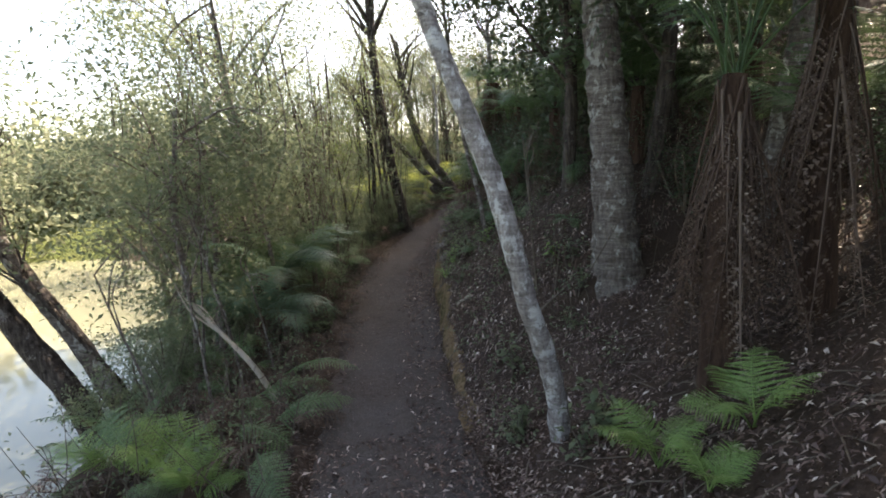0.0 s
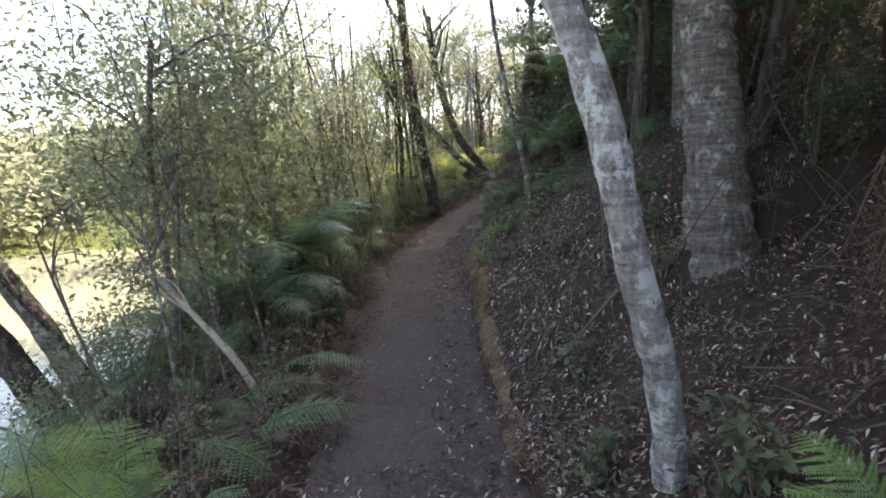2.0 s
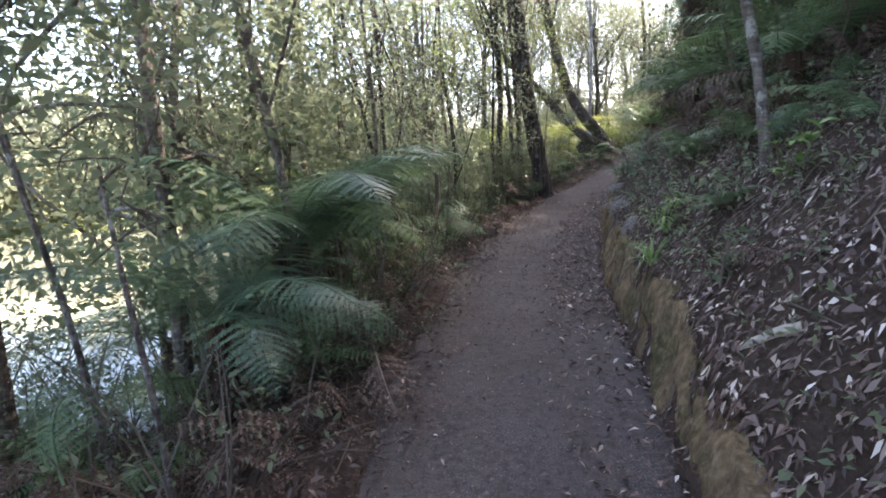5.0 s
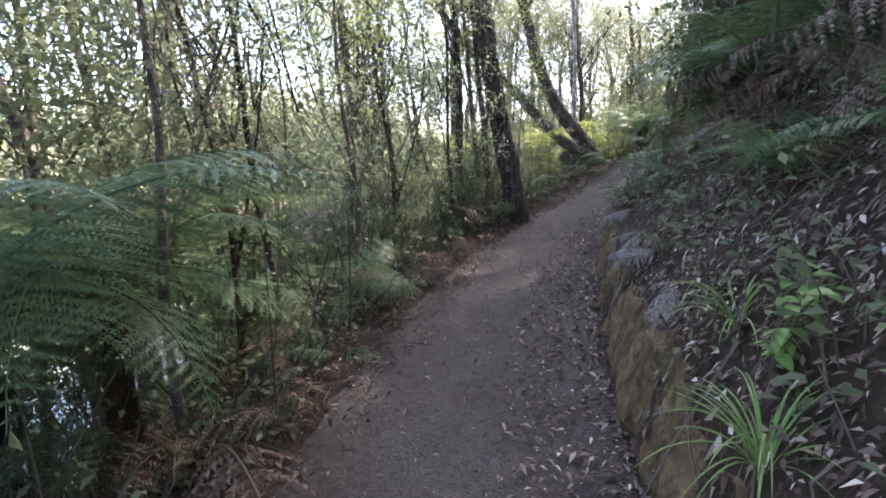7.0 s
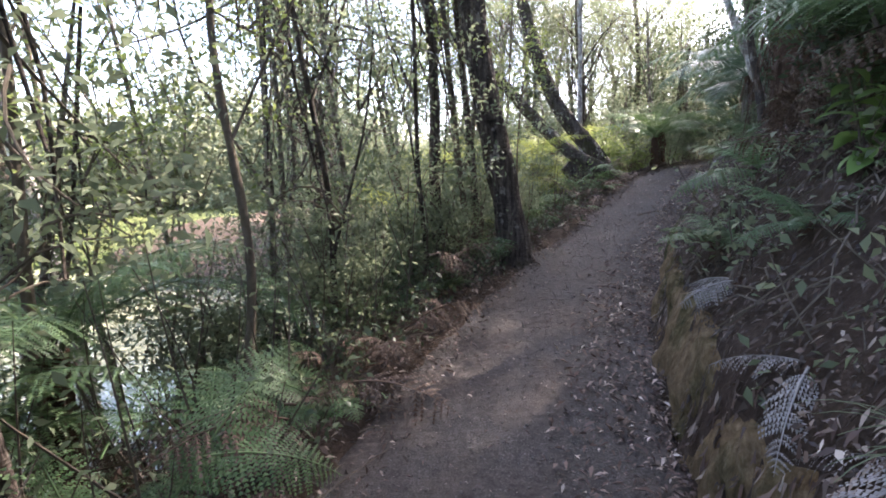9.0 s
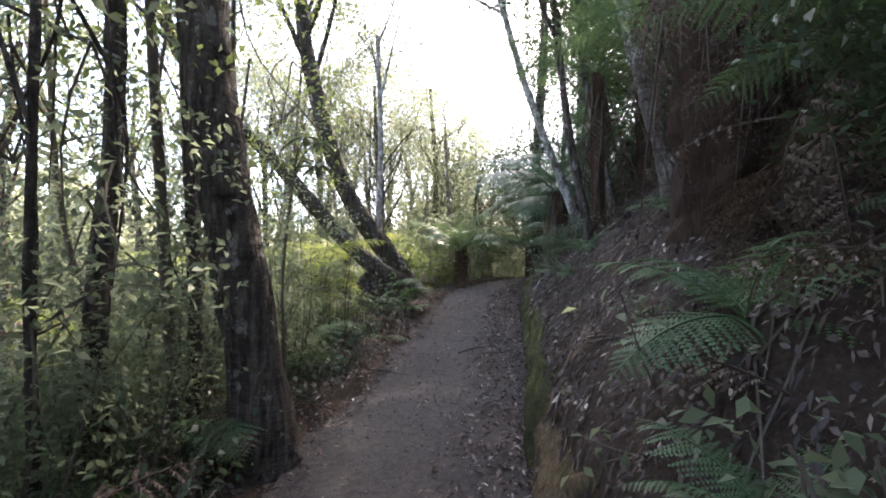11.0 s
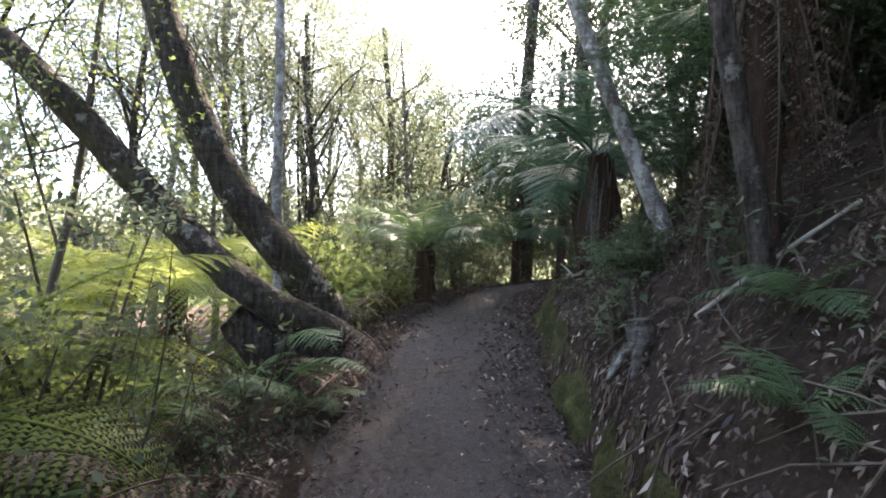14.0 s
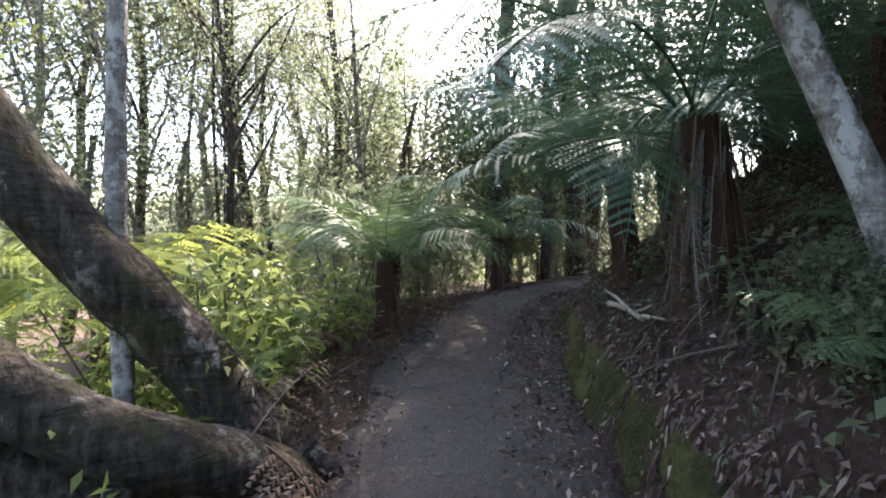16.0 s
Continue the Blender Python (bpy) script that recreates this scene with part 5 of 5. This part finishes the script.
tree(foot(1.62, 10.4), [(-0.02, 0.0, 1.0), (-0.12, 0.05, 2.2), (-0.3, 0.1, 4.4)], 0.05, 0.03, M_BARK_DARK, M_LEAF, 803, 36, 50, 0.28, (0, 0, 1.1, 1.2, 0.0), label="thin dark sapling behind the rough-barked tree", low=0.5, limbs=7, group="")
tree(foot(1.2, 10.05), [(-0.1, 0.0, 1.0), (-0.05, 0.05, 2.2), (-0.2, 0.1, 4.8)], 0.075, 0.04, M_BARK_DARK, M_LEAF, 804, 36, 50, 0.28, (0, 0, 1.2, 1.2, 0.0), label="dark sapling with a crooked trunk on the river side", low=0.5, limbs=7, group="")

tree(foot(2.3, 3.25), [(-0.1, 0.05, 0.6), (-0.3, 0.1, 1.4), (-0.5, 0.2, 2.6), (-0.6, 0.3, 4.2)], 0.04, 0.025, M_BARK_GREY, M_LEAF_DARK_SHADE, 805, 34, 50, 0.28, (0, 0, 1.1, 0.9, 0.2), label="thin grey sapling leaning out of the slope", low=0.7, limbs=5, group="")
tree(foot(6.75, 11.9), [(-0.1, 0.05, 0.6), (-0.3, 0.15, 1.5), (-0.45, 0.25, 3.0)], 0.05, 0.035, M_BARK_GREY, M_LEAF_DARK_SHADE, 806, 34, 50, 0.28, (0, 0, 1.1, 0.9, 0.2), label="thin grey sapling leaning on the upper slope", low=0.7, limbs=5, group="")
tree(foot(2.05, 0.6), [(-0.06, 0.02, 0.5), (-0.1, 0.05, 1.2), (-0.12, 0.05, 2.0)], 0.012, 0.006, M_TWIG, M_LEAF_DARK_SHADE, 807, 10, 16, 0.15, (0, 0, 0.4, 0.3, 0.0), label="bare pale sapling stem in the leaf litter", low=0.6, limbs=3, group="", name="sapling", category="sapling")

tree(foot(-0.3, 10.7), [(0.04, 0.0, 0.8), (-0.08, 0.05, 1.7), (0.02, 0.05, 2.4), (-0.35, 0.1, 3.4), (-0.5, 0.2, 4.8)], 0.075, 0.04, M_BARK_DARK, M_LEAF, 808, 40, 40, 0.18, (0, 0, 1.4, 1.2, 0.2), (0.055, 0.025), label="dark crooked forked trunk on the river bank", low=0.5, limbs=8, group="riverside trees")

# buttress of the leaning tree: roots down the outer bank, shadowed underside modelled as dark mass
v, f = tube(curve_points([(-0.12, -0.04, -0.06), (-0.35, -0.1, -0.14), (-0.65, -0.12, -0.32), (-0.95, -0.12, -0.8)], 10), [0.13, 0.17, 0.2, 0.2, 0.19, 0.17, 0.15, 0.12, 0.09, 0.05], 12, 0.12, 31)
under("buttress_root", mesh_of("buttress_root", v, f, M_BARK_DARK, True), L_ROOT, "dark buttress root that also fills in the trunk's shadowed underside")
v, f = tube(curve_points([(-0.05, -0.03, -0.1), (-0.45, -0.06, -0.1), (-0.85, -0.04, -0.02), (-1.2, 0.0, 0.3)], 14), np.interp(np.linspace(0, 1, 14), (0, 0.3, 0.6, 1), (0.12, 0.25, 0.27, 0.12)), 16, 0.1, 33)
under("buttress_root", mesh_of("buttress_root", v, f, M_BARK_DARK, True), L_ROOT, "dark buttress root that also fills in the trunk's shadowed underside")
for k, (dx, dy) in enumerate(((0.16, -0.2), (0.18, 0.05), (-0.35, -0.3), (-0.75, -0.25))):
    v, f = tube(curve_points([(dx * 0.2, dy * 0.2, 0.05), (dx * 0.7, dy * 0.7, -0.02), (dx * 1.2, dy * 1.3, -0.2)], 8), np.linspace(0.055, 0.02, 8), 8, 0.1, 40 + k)
    under("root", mesh_of("root", v, f, M_BARK_DARK, True), L_ROOT)


# thin bare stems and a leaning dead branch on the river side near the start
for k, (x, y, dx, dy, h) in enumerate(((-1.15, 0.8, -0.95, 0.3, 1.2), (-1.6, 1.2, -0.5, 0.3, 2.2), (-1.9, 0.7, -0.35, 0.5, 2.4), (-2.2, 1.6, 0.15, 0.2, 2.6), (-1.75, 2.0, -0.6, 0.1, 2.8), (-2.5, 0.9, -0.6, 0.3, 1.8), (-1.3, 1.7, -0.3, 0.2, 1.6))):
    tree(foot(x, y), [(dx * 0.3, dy * 0.3, h * 0.35), (dx * 0.7, dy * 0.6, h * 0.7), (dx, dy, h)], 0.045 if k == 0 else 0.02, 0.02 if k == 0 else 0.009, M_DEADWOOD if k == 0 else M_BARK_GREY, M_LEAF, 820 + k, 14, 16, 0.16, (0, 0, 0.5, 0.5, 0.0), (0.055, 0.028),
         6, 3, "thin crooked stem leaning on the river bank", "sapling", "sapling", "thin stems on the river bank", 1.2, 0.55)


def whorled_sapling(x, y, height, seed, label):
    """A bare stem with wheels of long leaves at its tip."""
    rng = np.random.default_rng(seed)
    root = root_at("whorled_sapling", foot(x, y), label, "sapling")
    line = curve_points([(0, 0, -0.1), (-0.08, 0.0, height * 0.5), (0.02, 0.03, height)], 12)
    under("trunk", mesh_of("trunk", *tube(line, np.linspace(0.016, 0.007, 12), 7, 0.05, seed), M_TWIG, True), root)
    n, verts, faces = 6, [], []
    for j in range(n):
        u = j / (n - 1)
        w = 0.17 * math.sin(math.pi * u ** 0.9) + 0.004
        verts += [(-w, u, 0.05 * w - 0.35 * u * u), (0, u, -0.02 - 0.35 * u * u), (w, u, 0.05 * w - 0.35 * u * u)]
    for j in range(n - 1):
        o = 3 * j
        faces += [(o, o + 1, o + 4, o + 3), (o + 1, o + 2, o + 5, o + 4)]
    me = mesh_of("leaf", verts, faces, M_LEAF_DARK_SHADE, True)
    for w in range(5):
        tip = np.array((rng.normal(0, 0.16), rng.normal(0, 0.16), height + rng.uniform(-0.2, 0.15)))
        under("stalk", mesh_of("stalk", *tube(curve_points([line[-2], (line[-1] + tip) / 2 + np.array((0, 0, 0.03)), tip], 5), np.linspace(0.005, 0.003, 5), 5), M_TWIG), root)
        for k in range(7):
            under("leaf", me, root, "", Matrix.Translation(tip) @ pose(0, 0, 0, 0, 0, 360 * k / 7 + rng.uniform(-12, 12)) @ pose(0, 0, 0, rng.uniform(-20, 12), 0, 0) @ Matrix.Scale(rng.uniform(0.13, 0.19), 4))


whorled_sapling(2.25, 10.75, 2.05, 840, "thin sapling with wheels of long dark leaves")
whorled_sapling(-1.5, 4.4, 2.0, 841, "thin sapling with wheels of long dark leaves")
